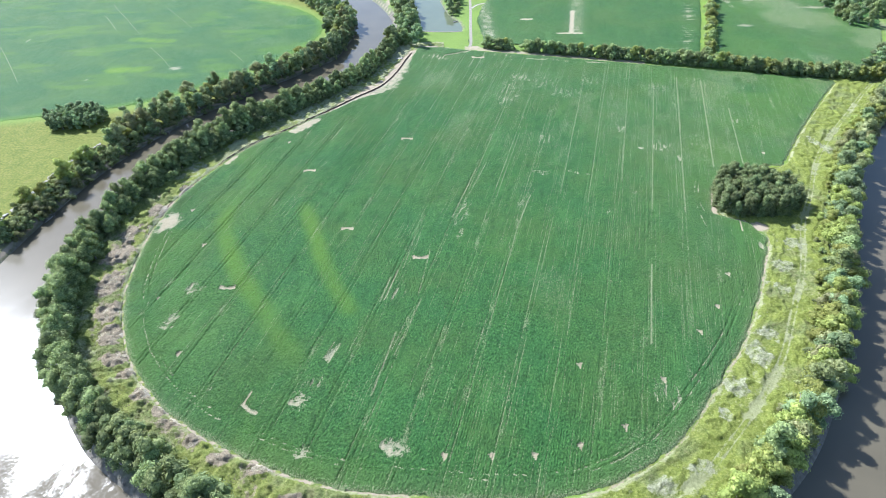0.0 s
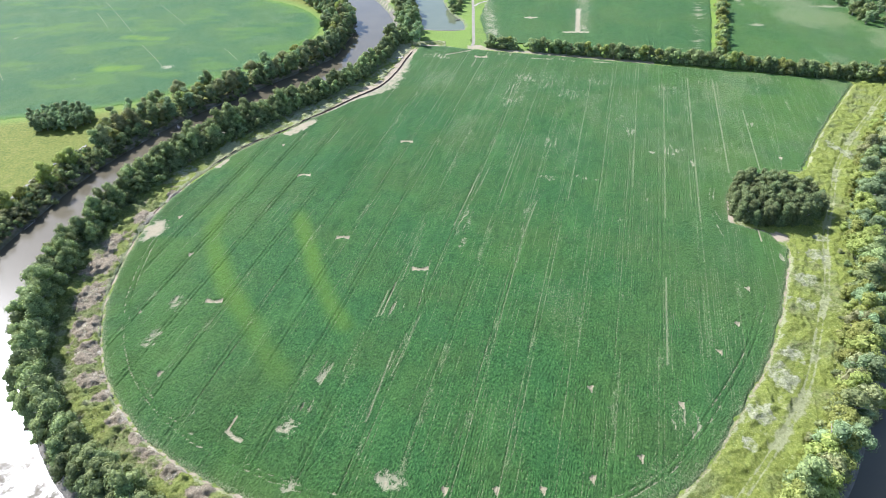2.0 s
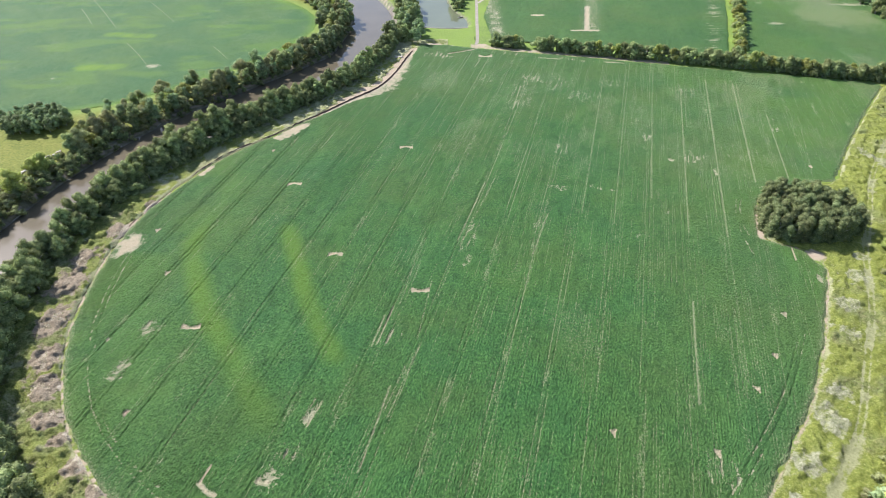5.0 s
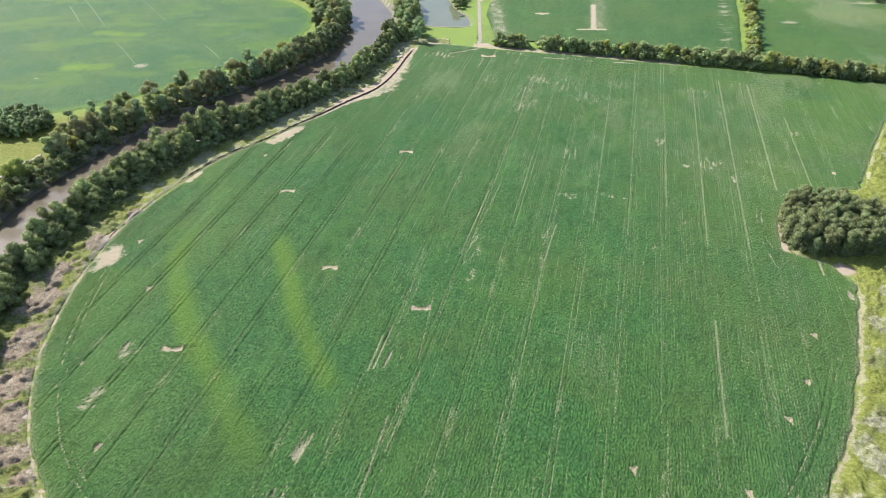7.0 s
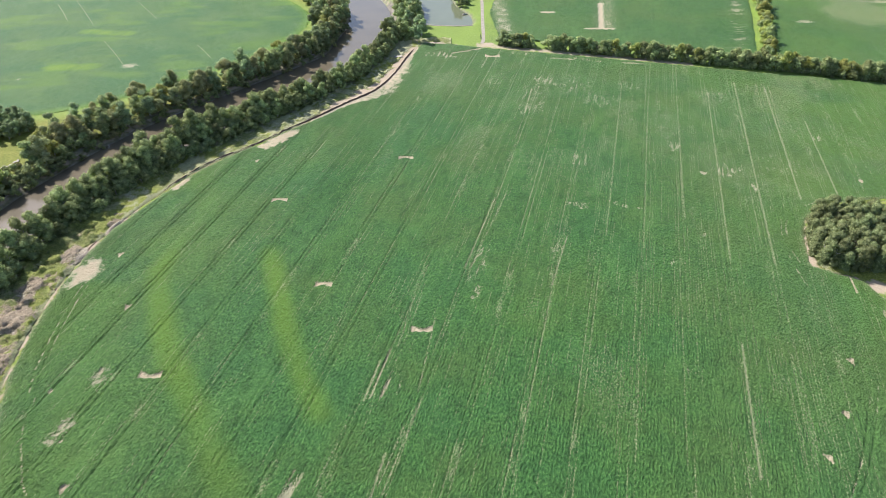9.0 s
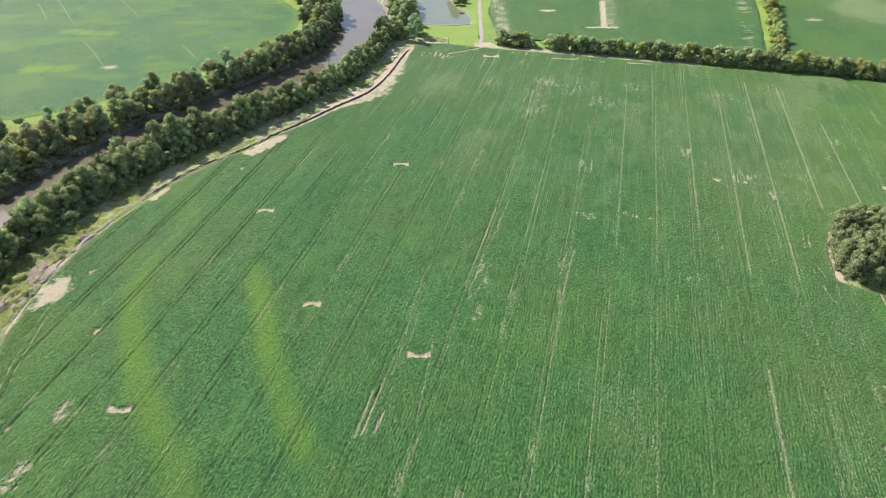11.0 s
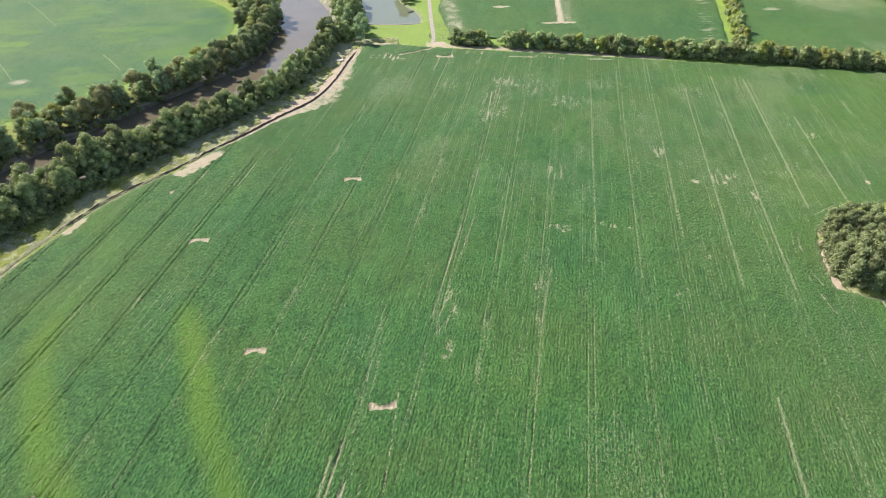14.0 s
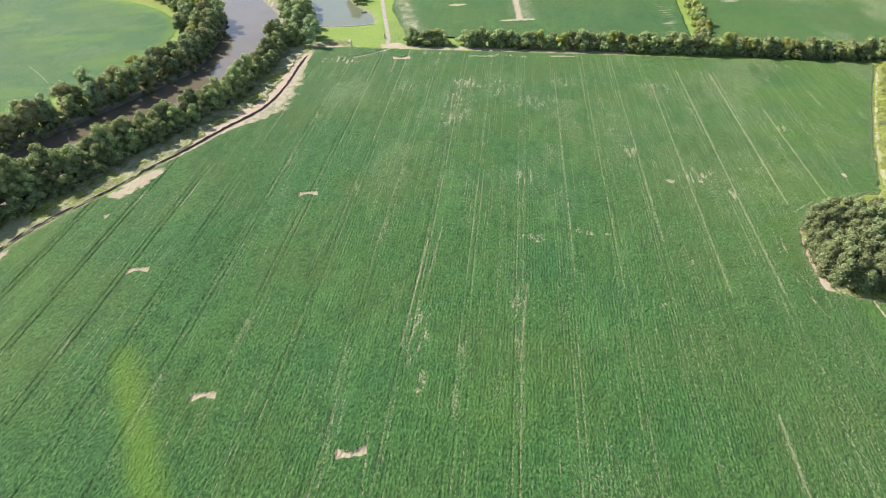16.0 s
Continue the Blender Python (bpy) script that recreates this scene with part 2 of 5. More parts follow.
M_LEAF = leaf_material("broadleaf", (0.160, 0.205, 0.088), (0.268, 0.327, 0.140), (0.420, 0.481, 0.205))
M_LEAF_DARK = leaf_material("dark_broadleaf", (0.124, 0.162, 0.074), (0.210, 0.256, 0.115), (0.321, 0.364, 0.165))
M_LEAF_LIGHT = leaf_material("yellow_green_leaves", (0.214, 0.252, 0.072), (0.327, 0.370, 0.106), (0.465, 0.489, 0.158))
M_LEAF_WOOD = leaf_material("olive_broadleaf", (0.162, 0.220, 0.110), (0.268, 0.350, 0.172), (0.413, 0.508, 0.262))
M_LEAF_GREY = leaf_material("silvery_leaves", (0.215, 0.237, 0.104), (0.329, 0.346, 0.160), (0.466, 0.473, 0.235))
M_WEED = leaf_material("weed_leaves", (0.13, 0.165, 0.06), (0.20, 0.235, 0.09), (0.30, 0.31, 0.16), ((0.34, 0.29, 0.21), (0.16, 0.24, 0.06)))
M_DEAD = leaf_material("dead_weed_stems", (0.231, 0.194, 0.140), (0.357, 0.313, 0.235), (0.504, 0.454, 0.350))
M_BRUSH = rough_material("dead_brush", (0.21, 0.18, 0.13), (0.50, 0.44, 0.335), 2.0, 0.95, 0.8)
M_BLOOM = leaf_material("grey_seed_heads", (0.24, 0.25, 0.13), (0.35, 0.35, 0.22), (0.48, 0.47, 0.34))
M_WEED_PALE = leaf_material("verge_grass_leaves", (0.20, 0.24, 0.07), (0.30, 0.325, 0.12), (0.40, 0.40, 0.19), ((0.40, 0.37, 0.22), (0.22, 0.31, 0.06)))
M_BARK = rough_material("bark", (0.20, 0.18, 0.155), (0.48, 0.45, 0.41), 1.5)
M_DIRT = rough_material("dark_cut_earth", (0.065, 0.047, 0.033), (0.18, 0.13, 0.085), 0.8)
M_STRAW = rough_material("dry_stubble", (0.17, 0.24, 0.09), (0.36, 0.39, 0.20), 0.7)
M_GRAVEL = rough_material("pale_gravel", (0.20, 0.18, 0.14), (0.36, 0.325, 0.27), 0.5)
M_CONCRETE = rough_material("pale_concrete_rubble", (0.27, 0.25, 0.21), (0.44, 0.41, 0.36), 0.9)
M_DARK = rough_material("dark_rubber_and_steel", (0.02, 0.02, 0.022), (0.05, 0.05, 0.052), 3.0, 0.6)
M_PAINT = rough_material("dark_blue_paint", (0.03, 0.05, 0.12), (0.045, 0.075, 0.16), 0.8, 0.3, 0.02)
M_GLASS = rough_material("dark_window_glass", (0.02, 0.025, 0.03), (0.03, 0.035, 0.04), 0.5, 0.08, 0.0)
M_WOOD = rough_material("bleached_driftwood", (0.25, 0.22, 0.19), (0.48, 0.44, 0.40), 1.5)


# ---- shapes of the plan ----
RNG = np.random.default_rng(7)
LATTICE = RNG.random((256, 256))


def vnoise(x, y, size, seed=0):
    """Smooth noise 0..1 with cells of that size."""
    x, y = x / size + seed * 37.7, y / size + seed * 17.3
    i, j = np.floor(x).astype(int), np.floor(y).astype(int)
    fx, fy = x - i, y - j
    fx, fy = fx * fx * (3 - 2 * fx), fy * fy * (3 - 2 * fy)
    g = lambda a, b: LATTICE[a % 256, b % 256]
    return (g(i, j) * (1 - fx) + g(i + 1, j) * fx) * (1 - fy) + (g(i, j + 1) * (1 - fx) + g(i + 1, j + 1) * fx) * fy


def fbm(x, y, size, seed=0):
    return 0.53 * vnoise(x, y, size, seed) + 0.29 * vnoise(x, y, size / 2.1, seed + 1) + 0.18 * vnoise(x, y, size / 4.3, seed + 2)


def sstep(lo, hi, v):
    t = np.clip((v - lo) / (hi - lo), 0, 1)
    return t * t * (3 - 2 * t)


def spline(points, every=3.0):
    """Catmull-Rom curve through the points, cut into even steps."""
    p = np.array(points, float)
    p = np.vstack([2 * p[0] - p[1], p, 2 * p[-1] - p[-2]])
    out = []
    for k in range(1, len(p) - 2):
        n = max(2, int(np.linalg.norm(p[k + 1][:2] - p[k][:2]) / every))
        t = np.linspace(0, 1, n, endpoint=False)[:, None]
        a, b, c, d = p[k - 1:k + 3]
        out.append(0.5 * (2 * b + (c - a) * t + (2 * a - 5 * b + 4 * c - d) * t ** 2 + (3 * b - a - 3 * c + d) * t ** 3))
    return np.vstack(out + [p[-2][None]])


def left_normals(c):
    d = np.gradient(c[:, :2], axis=0)
    d /= np.linalg.norm(d, axis=1, keepdims=True)
    return np.stack([-d[:, 1], d[:, 0]], 1)


def degrees_along(c, i):
    d = c[min(i + 1, len(c) - 1)] - c[max(i - 1, 0)]
    return math.degrees(math.atan2(d[1], d[0]))


def seg_distance(x, y, c):
    """Distance from each place to the polyline c; its third column, if any, is taken off."""
    best = np.full(x.shape, 1e9)
    for a, b in zip(c[:-1], c[1:]):
        dx, dy = b[0] - a[0], b[1] - a[1]
        t = np.clip(((x - a[0]) * dx + (y - a[1]) * dy) / (dx * dx + dy * dy + 1e-9), 0, 1)
        r = np.hypot(x - a[0] - t * dx, y - a[1] - t * dy)
        if len(a) > 2:
            r = r - (a[2] + t * (b[2] - a[2]))
        best = np.minimum(best, r)
    return best


def inside_distance(x, y, poly):
    """Signed distance to a closed outline: negative inside."""
    d = seg_distance(x, y, np.vstack([poly, poly[:1]])[:, :2])
    ins = np.zeros(x.shape, bool)
    for a, b in zip(poly, np.roll(poly, -1, 0)):
        if a[1] == b[1]:
            continue
        hit = ((a[1] > y) != (b[1] > y)) & (x < (b[0] - a[0]) * (y - a[1]) / (b[1] - a[1]) + a[0])
        ins ^= hit
    return np.where(ins, -d, d)


# edge of the crop, from the far tip down the left, round the bottom
CROP_LEFT_EDGE = [(-15, 404), (-21, 384), (-27, 360), (-35, 340), (-48, 325), (-57, 313.5), (-68.5, 300.5), (-75.5, 291.5), (-83.5, 283), (-91.5, 275),
                  (-97.5, 267), (-102.5, 258), (-107.5, 248), (-111.5, 239), (-115.5, 228), (-118, 215), (-119, 200), (-118.5, 185), (-116, 166), (-110, 148),
                  (-101, 131), (-91, 119), (-81, 110), (-67, 101), (-54, 95), (-40, 89), (-28, 86), (-13, 84)]
# and up the right, round the copse, to the far right corner
CROP_RIGHT_EDGE = [(2, 83), (17, 82), (31, 83), (41, 85), (50, 89), (62, 96), (72, 105), (83, 118), (96, 133), (110, 154),
                   (122, 176), (130, 192), (130, 201), (122, 204), (115.2, 207.3), (114.3, 213), (117, 221.5), (122.5, 232.5), (128.5, 240), (138, 245),
                   (150, 247), (161, 248), (171, 263), (187, 285), (206, 309), (227, 335), (235, 344)]
CROP_TOP_EDGE = [(230, 347), (199, 354), (150, 365), (95, 379), (48, 390), (12, 399), (-4, 404)]
CROP_OUTLINE = np.vstack([spline(CROP_LEFT_EDGE), spline(CROP_RIGHT_EDGE), spline(CROP_TOP_EDGE)])
# tree shadow and crown edge, fitted to camera view: land inside the river's bend
BANK_LEFT = [(-20, 425), (-25, 408), (-33, 380), (-44, 352), (-59, 330), (-70, 315), (-79, 304), (-86, 296), (-93, 287), (-100, 277.5), (-106.5, 269),
             (-112, 260.5), (-117, 252), (-121, 243), (-126, 231), (-129.5, 218), (-132, 205), (-133, 190), (-131, 172), (-124, 151), (-114, 131), (-101, 117),
             (-86, 105), (-73, 96), (-61, 87), (-45, 77), (-20, 68)]
BANK_RIGHT = [(10, 66), (40, 70), (68, 83), (83, 96), (98, 111), (112, 128), (125, 149), (139, 172), (152, 200), (165, 221),
              (181, 249), (203, 277), (225, 302), (245, 325), (268, 348), (310, 385)]
BANK = spline(BANK_LEFT + BANK_RIGHT)
BEND = np.vstack([BANK, [(310, 700), (-18, 700)]])
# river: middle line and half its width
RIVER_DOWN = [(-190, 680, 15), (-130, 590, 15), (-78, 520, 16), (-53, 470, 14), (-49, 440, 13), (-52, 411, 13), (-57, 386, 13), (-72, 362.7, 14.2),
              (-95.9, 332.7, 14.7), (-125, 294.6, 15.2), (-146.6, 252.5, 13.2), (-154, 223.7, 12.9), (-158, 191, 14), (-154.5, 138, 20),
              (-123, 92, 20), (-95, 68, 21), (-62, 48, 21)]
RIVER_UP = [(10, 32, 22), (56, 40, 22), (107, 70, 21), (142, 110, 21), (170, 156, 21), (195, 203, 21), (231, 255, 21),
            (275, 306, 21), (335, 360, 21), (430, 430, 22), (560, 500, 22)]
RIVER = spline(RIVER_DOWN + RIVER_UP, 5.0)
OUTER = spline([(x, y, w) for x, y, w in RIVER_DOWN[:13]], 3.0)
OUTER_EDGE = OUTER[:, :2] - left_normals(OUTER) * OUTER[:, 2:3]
POND = spline([(-15, 437), (-4, 435), (13, 435), (14, 452), (6, 471), (0, 500), (-6, 540), (-30, 545), (-22, 500), (-15, 460)], 3.0)
LEFT_FIELD = spline([(-380, 275), (-300, 284), (-236, 299), (-210, 306), (-185, 313), (-166, 321), (-148, 335), (-132, 350), (-113, 371), (-94, 398),
                     (-85, 425), (-86, 452), (-104, 480), (-134, 502), (-200, 530), (-300, 560), (-420, 560), (-440, 400)], 3.0)
FAR_FIELD = np.array([(29, 411), (75, 400), (110, 392.5), (150, 382), (166, 381), (190, 450), (212, 520), (240, 600), (60, 600), (30, 480), (26, 455)], float)
FAR_RIGHT_FIELD = np.array([(176, 378), (240, 357), (262, 362), (300, 410), (330, 470), (420, 620), (255, 620), (221, 530), (201, 450)], float)


def mesh_from(name, verts, faces, smooth=True):
    me = bpy.data.meshes.new(name)
    verts = np.asarray(verts, np.float32)
    faces = np.asarray(faces, np.int32)
    me.vertices.add(len(verts))
    me.vertices.foreach_set("co", verts.ravel())
    k = faces.shape[1]
    me.loops.add(faces.size)
    me.loops.foreach_set("vertex_index", faces.ravel())
    me.polygons.add(len(faces))
    me.polygons.foreach_set("loop_start", np.arange(len(faces), dtype=np.int32) * k)
    me.update(calc_edges=True)
    me.polygons.foreach_set("use_smooth", np.full(len(faces), smooth))
    me.validate()
    return me


def paint(me, name, rgb):
    a = me.attributes.new(name, "FLOAT_COLOR", "POINT")
    full = np.ones((len(rgb), 4), np.float32)
    full[:, :len(rgb[0])] = rgb
    a.data.foreach_set("color", full.ravel())


def thing(name, me, material, label, category, kind="", group=""):
    me.materials.append(material)
    return tagged(new(name, me), label, category, group, kind)


def ground_height(x, y):
    d = seg_distance(x, y, RIVER)
    z = -4.4 * (1 - sstep(-3.5, 4.5, d))
    p = inside_distance(x, y, POND)
    z = np.minimum(z, -2.2 * (1 - sstep(-2.5, 2.5, p)))
    return z, d, p


def axis(lo, hi, step, far):
    """Even steps between lo and hi, then ever wider ones out to far."""
    mid = np.arange(lo, hi + step, step)
    out, s = [], step
    v = hi
    while v < far:
        s *= 1.35
        v += s
        out.append(v)
    return np.concatenate([[lo - (o - hi) for o in reversed(out)], mid, out])


def grid_faces(nx, ny):
    i = np.arange((nx - 1) * (ny - 1))
    a = (i // (nx - 1)) * nx + i % (nx - 1)
    return np.stack([a, a + 1, a + 1 + nx, a + nx], 1)


def build_ground():
    gx, gy = axis(-290, 330, 2.0, 3600), axis(40, 520, 2.0, 3600)
    X, Y = (a.ravel() for a in np.meshgrid(gx, gy))
    near = (np.abs(X) < 700) & (np.abs(Y - 300) < 700)
    z, d, p = np.zeros(len(X)), np.full(len(X), 99.0), np.full(len(X), 99.0)
    z[near], d[near], p[near] = ground_height(X[near], Y[near])
    crop = np.full(len(X), 99.0)
    crop[near] = inside_distance(X[near], Y[near], CROP_OUTLINE)
    bend = np.full(len(X), 99.0)
    bend[near] = inside_distance(X[near], Y[near], BEND)
    left = np.full(len(X), 99.0)
    left[near] = inside_distance(X[near], Y[near], LEFT_FIELD)
    z += 0.25 * (fbm(X, Y, 14) - 0.5) * near * (crop > 3)
    z = np.where(near & (np.abs(X) < 420), z, -0.02)
    bare = np.clip(1.25 - np.abs(crop - 0.5) / 1.5, 0, 1) * (0.45 + 0.75 * fbm(X, Y, 9, 78)) * np.where(Y > 240, 0.6, 1.0) * np.where(X > 20, 0.72, 1.0)
    # wash-outs of sand beside the cut earth bank, and the far headland below the hedge
    for x, y, rx, ry, s in SANDY_GROUND:
        bare = np.maximum(bare, s * np.clip(1.4 - np.hypot((X - x) / rx, (Y - y) / ry), 0, 1))
    for patches, k in ((DEAD_BRUSH, 0.75), (SEED_HEADS, 0.35)):
        for x, y, rx, ry in patches:
            bare = np.maximum(bare, k * np.clip(1.5 - np.hypot((X - x) / rx, (Y - y) / ry), 0, 1))
    bare = np.maximum(bare, 0.45 * np.clip(1.4 - np.abs(crop - 3.5) / 4.0, 0, 1) * (0.5 + 0.8 * fbm(X, Y, 13, 83)) * (X < 0) * sstep(215, 250, Y))
    bare = np.maximum(bare, 0.95 * wash(X, Y, crop))
    head = (Y > 345) & (crop > 0) & (crop < 6) & (X > 15) & (X < 130)
    bare = np.maximum(bare, head * 0.6)
    path = np.clip(1 - np.abs(bend + 4.0) / 1.8, 0, 1) * ((X > 60) & (Y < 340))
    bare = np.maximum(bare, path * 0.48)
    mud = (1 - sstep(2.0, 6.5, d + 3.0 * (fbm(X, Y, 9, 5) - 0.5)))
    mud = np.maximum(mud, 0.9 * (1 - sstep(0.3, 1.8, p)))
    mud = np.maximum(mud, 0.55 * np.clip(1 - np.abs(bend - 6) / 9, 0, 1))
    ledge = np.clip(1.2 - np.abs(d - 1.7) / 1.1, 0, 1) * (bend > 20) * (X < 0)
    mud = mud * (1 - 0.8 * ledge)
    bare = np.maximum(bare, ledge * 0.9)
    meadow = ((X < -60) & (bend > 20) & (left > 0)) * 1.0
    meadow = np.maximum(meadow, ((X > 40) & (bend < 0) & (crop > 0) & (Y < 345)) * 0.9)
    meadow = np.maximum(meadow, ((X < 10) & (bend < 0) & (crop > 0) & (Y < 400)) * 0.85)
    lush = np.clip(1 - np.abs(left - 1) / 7, 0, 1) * (X < 0) * 0.9
    lush = np.maximum(lush, ((Y > 400) & (Y < 438) & (X > -22) & (X < 20)) * 0.8)
    lush = np.maximum(lush, ((Y >= 438) & (X > 8) & (X < 27)) * 0.6)
    me = mesh_from("ground", np.stack([X, Y, z], 1), grid_faces(len(gx), len(gy)))
    paint(me, "zone", np.stack([bare, mud, meadow], 1))
    a = me.attributes.new("lush", "FLOAT", "POINT")
    a.data.foreach_set("value", lush.astype(np.float32))
    return thing("ground", me, M_GROUND, "green grass verges, yellowish meadow and bare muddy banks", "ground", "structure")


# heaps of grey-brown dead brush along the left verge: place, half sizes
DEAD_BRUSH = [(-126, 183, 5, 6), (-122, 166, 4, 7), (-116.5, 151, 4, 4.6), (-112, 141, 4, 4.4), (-106, 131, 4.4, 3), (-99, 125, 2.6, 2.4), (-92, 118, 3, 3.2), (-79, 106.5, 2.6, 1.9), (-71, 100.5, 3.4, 2.6),
              (-62, 95, 3, 2.2), (-50, 91.5, 3, 2), (-127, 196, 3, 5), (-121, 213, 3, 5), (-114, 229, 3, 5), (-40, 82, 4, 2.2), (-84, 111, 2, 2)]
# pale seed heads on the right verge
SEED_HEADS = [(137, 189, 4.5, 4), (123, 162, 4.5, 6), (128, 174, 3, 4), (101, 132, 4.5, 5), (90, 118, 3.6, 3.6), (82, 108, 2.4, 2.4), (70, 92, 4.2, 3.2), (57, 86, 4, 2.4), (108, 141, 3.5, 4.5), (146, 200, 3, 3), (186, 268, 4, 8)]
# sandy ground: place, half sizes, strength
SANDY_GROUND = [(-160.5, 329, 3.5, 6.5, 0.95), (-8, 403, 8, 3, 0.9), (-42, 500, 2.5, 12, 0.8), (22, 402, 5, 3, 0.9), (36, 488, 5, 6, 0.9), (-118, 216, 3, 6, 0.8),
                (120, 203, 6, 3, 1.0), (114, 213, 3, 6, 1.0), (119, 228, 3, 7, 0.9), (130, 200, 4, 4, 0.9), (122, 236, 5, 5, 0.7), (117, 220, 3.5, 8, 0.9)]


def wash(x, y, edge):
    """Sand washed out on both sides of the cut bank along the field's left edge."""
    along = sstep(298, 314, y) * sstep(404, 394, y) * (x < 5)
    field = np.interp(y, (300, 318, 326, 332, 340, 356, 368, 385, 400), (0.6, 1.0, 2.6, 6.0, 7.4, 4.8, 4.6, 1.5, 0.6)) * (0.8 + 0.4 * fbm(x, y, 7, 77))
    bank = np.interp(y, (300, 314, 326, 340, 356, 376, 392), (1.5, 2.2, 6.0, 7.6, 6.0, 5.0, 4.0)) * (0.55 + 0.9 * fbm(x, y, 8, 78))
    w = np.where(edge < 0, field, bank)
    return along * np.clip(1.45 - np.abs(edge) / (w + 0.4) - 0.9 * (fbm(x, y, 2.6, 79) - 0.5), 0, 1) * np.where(edge < 0, 1.0, 0.55 + 0.7 * fbm(x, y, 6, 80))


build_ground()


def ribbon(name, curve, half, lift, material, label, category, kind="", crown=0.0, cells=4):
    """A strip along a curve; half: half its width, a number or one for each place."""
    n = left_normals(curve)
    t = np.linspace(-1, 1, cells + 1)
    w = np.broadcast_to(np.asarray(half, float), (len(curve),))
    v = np.array([(*(curve[i, :2] + n[i] * w[i] * k), lift + crown * (1 - k * k)) for i in range(len(curve)) for k in t])
    return thing(name, mesh_from(name, v, grid_faces(cells + 1, len(curve))), material, label, category, kind)


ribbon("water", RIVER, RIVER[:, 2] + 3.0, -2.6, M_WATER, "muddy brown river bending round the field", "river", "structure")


def build_pond():
    mid = np.array([(0, 433), (-1, 450), (-4, 470), (-9, 495), (-18, 548)], float)
    c = spline([tuple(p) for p in mid], 4.0)
    ribbon("water", c, 20.0, -1.1, M_POND, "still green pond behind a grass dam", "pond", "structure")


build_pond()


# ---- crops ----
def row_line(x, y):
    """Where the planted row through a place crosses y = 200."""
    return x - ROW_SLOPE * (y - 200)


# notched gaps left by the planter: place, width, depth
NOTCHES = [(-8.7, 181.7, 5.4, 2.0), (-39.2, 200.4, 4.6, 1.9), (-78.8, 165.1, 5.2, 2.0), (-62.2, 246.0, 5.0, 2.0), (-17.8, 276.2, 5.2, 2.2), (23.5, 384.0, 7.0, 3.2)]
# small pale wedges
WEDGES = [(106, 170), (96, 153), (86, 141), (68, 121), (52, 104), (38, 98), (13, 95), (25, 95), (156, 259), (-86, 133), (-77, 273), (0, 95), (43, 127), (-95, 190), (-107, 214)]
# thin stands: place, half sizes across and along the rows, strength
THIN_NEAR = [(-14, 98, 4.2, 2.8, 0.95), (-40, 97, 2.5, 2.6, 0.8), (-44, 114, 2.6, 3.4, 0.95), (-91, 164, 3.0, 3.4, 0.78), (-94, 148, 2.2, 4.2, 0.85),
             (68, 116, 4.5, 5.5, 0.62), (-40, 121, 3.0, 3.0, 0.6), (-73, 119, 1.6, 3.0, 0.7), (-17, 161, 3.4, 6.5, 0.6), (-36, 133, 1.6, 4.0, 0.7),
             (-114.5, 206, 4.0, 6.0, 1.05)]
THIN_FAR = [(46, 243, 3.4, 1.8, 0.78), (43, 244.5, 1.2, 2.0, 0.8), (59.2, 243.6, 1.4, 1.5, 0.76), (62, 242.4, 1.2, 1.0, 0.72), (67, 241.2, 1.4, 0.8, 0.7), (108, 266, 5, 5, 0.56), (98, 265, 1.4, 1.2, 0.75), (93, 285, 3, 5, 0.5), (114, 254, 2, 4, 0.55), (154, 294, 4, 5, 0.56), (52, 275, 3, 7, 0.5), (85, 225, 2, 2, 0.5), (70, 330, 10, 8, 0.42), (48, 352, 8, 7, 0.5), (24, 352, 5, 9, 0.42), (88, 345, 8, 6, 0.4), (124, 335, 9, 8, 0.4), (150, 340, 8, 9, 0.4), (8, 209, 3.6, 9.0, 0.55), (7, 196, 1.0, 3.4, 0.9), (127, 189, 3.2, 4.0, 0.75),
            (38, 330, 8, 20, 0.43), (62, 345, 9, 12, 0.42), (36, 222, 3.0, 12, 0.42), (72, 211, 2.5, 3.0, 0.6), (130, 270, 11, 9, 0.34), (150, 300, 8, 14, 0.34),
            (92, 300, 7, 30, 0.3), (-3, 385, 8, 5, 0.7), (40, 387, 10, 2.5, 0.6), (75, 378, 9, 2.0, 0.6)]
# wheel tracks along the rows, from place to place, with strength
TRACKS_RIGHT = [(124, 338, 89.1, 212.4, 0.8), (141, 350, 102.6, 210, 0.85), (102.6, 210, 84, 143, 0.55), (154, 345, 127.4, 247, 0.98), (157, 308, 142, 249, 0.9),
                (108, 334, 81.5, 235, 0.68), (84.3, 345, 52, 225, 0.66), (93.4, 330, 62.8, 218, 0.6), (57, 293, 37, 222, 0.5), (171.5, 306, 154.7, 256, 0.55),
                (79, 176, 68, 136, 0.95), (91, 173, 82, 138, 0.55), (126, 338, 114, 295, 0.6), (156, 345, 142, 297, 0.7)]
TRACKS_MID = [(-16, 142, -22, 116, 0.85), (-8, 158, -16, 132, 0.75), (-17, 174, -21, 158, 1.0), (-19.5, 170, -22.5, 157, 0.9), (-34, 137, -37, 129, 1.0), (-36, 138, -38.5, 131, 0.7),
              (16, 247, 4, 208, 0.8), (40, 342, 34, 316, 0.85), (44, 345, 36, 318, 0.7), (39, 225, 30, 199, 0.75), (21, 252, 5, 206, 0.6),
              (-11, 196, -15, 175, 0.55), (-9, 196, -13.5, 176, 0.5), (-52, 290, -56, 275, 0.7), (-5, 186, -9, 160, 0.6), (-12, 150, -17, 134, 0.62), (10, 222, 5, 205, 0.6), (2, 196, -3, 178, 0.5), (-26, 150, -31, 133, 0.5)]
# how much nearer the edge (negative) the headland tracks run on the right
INSET_RIGHT = -1.2
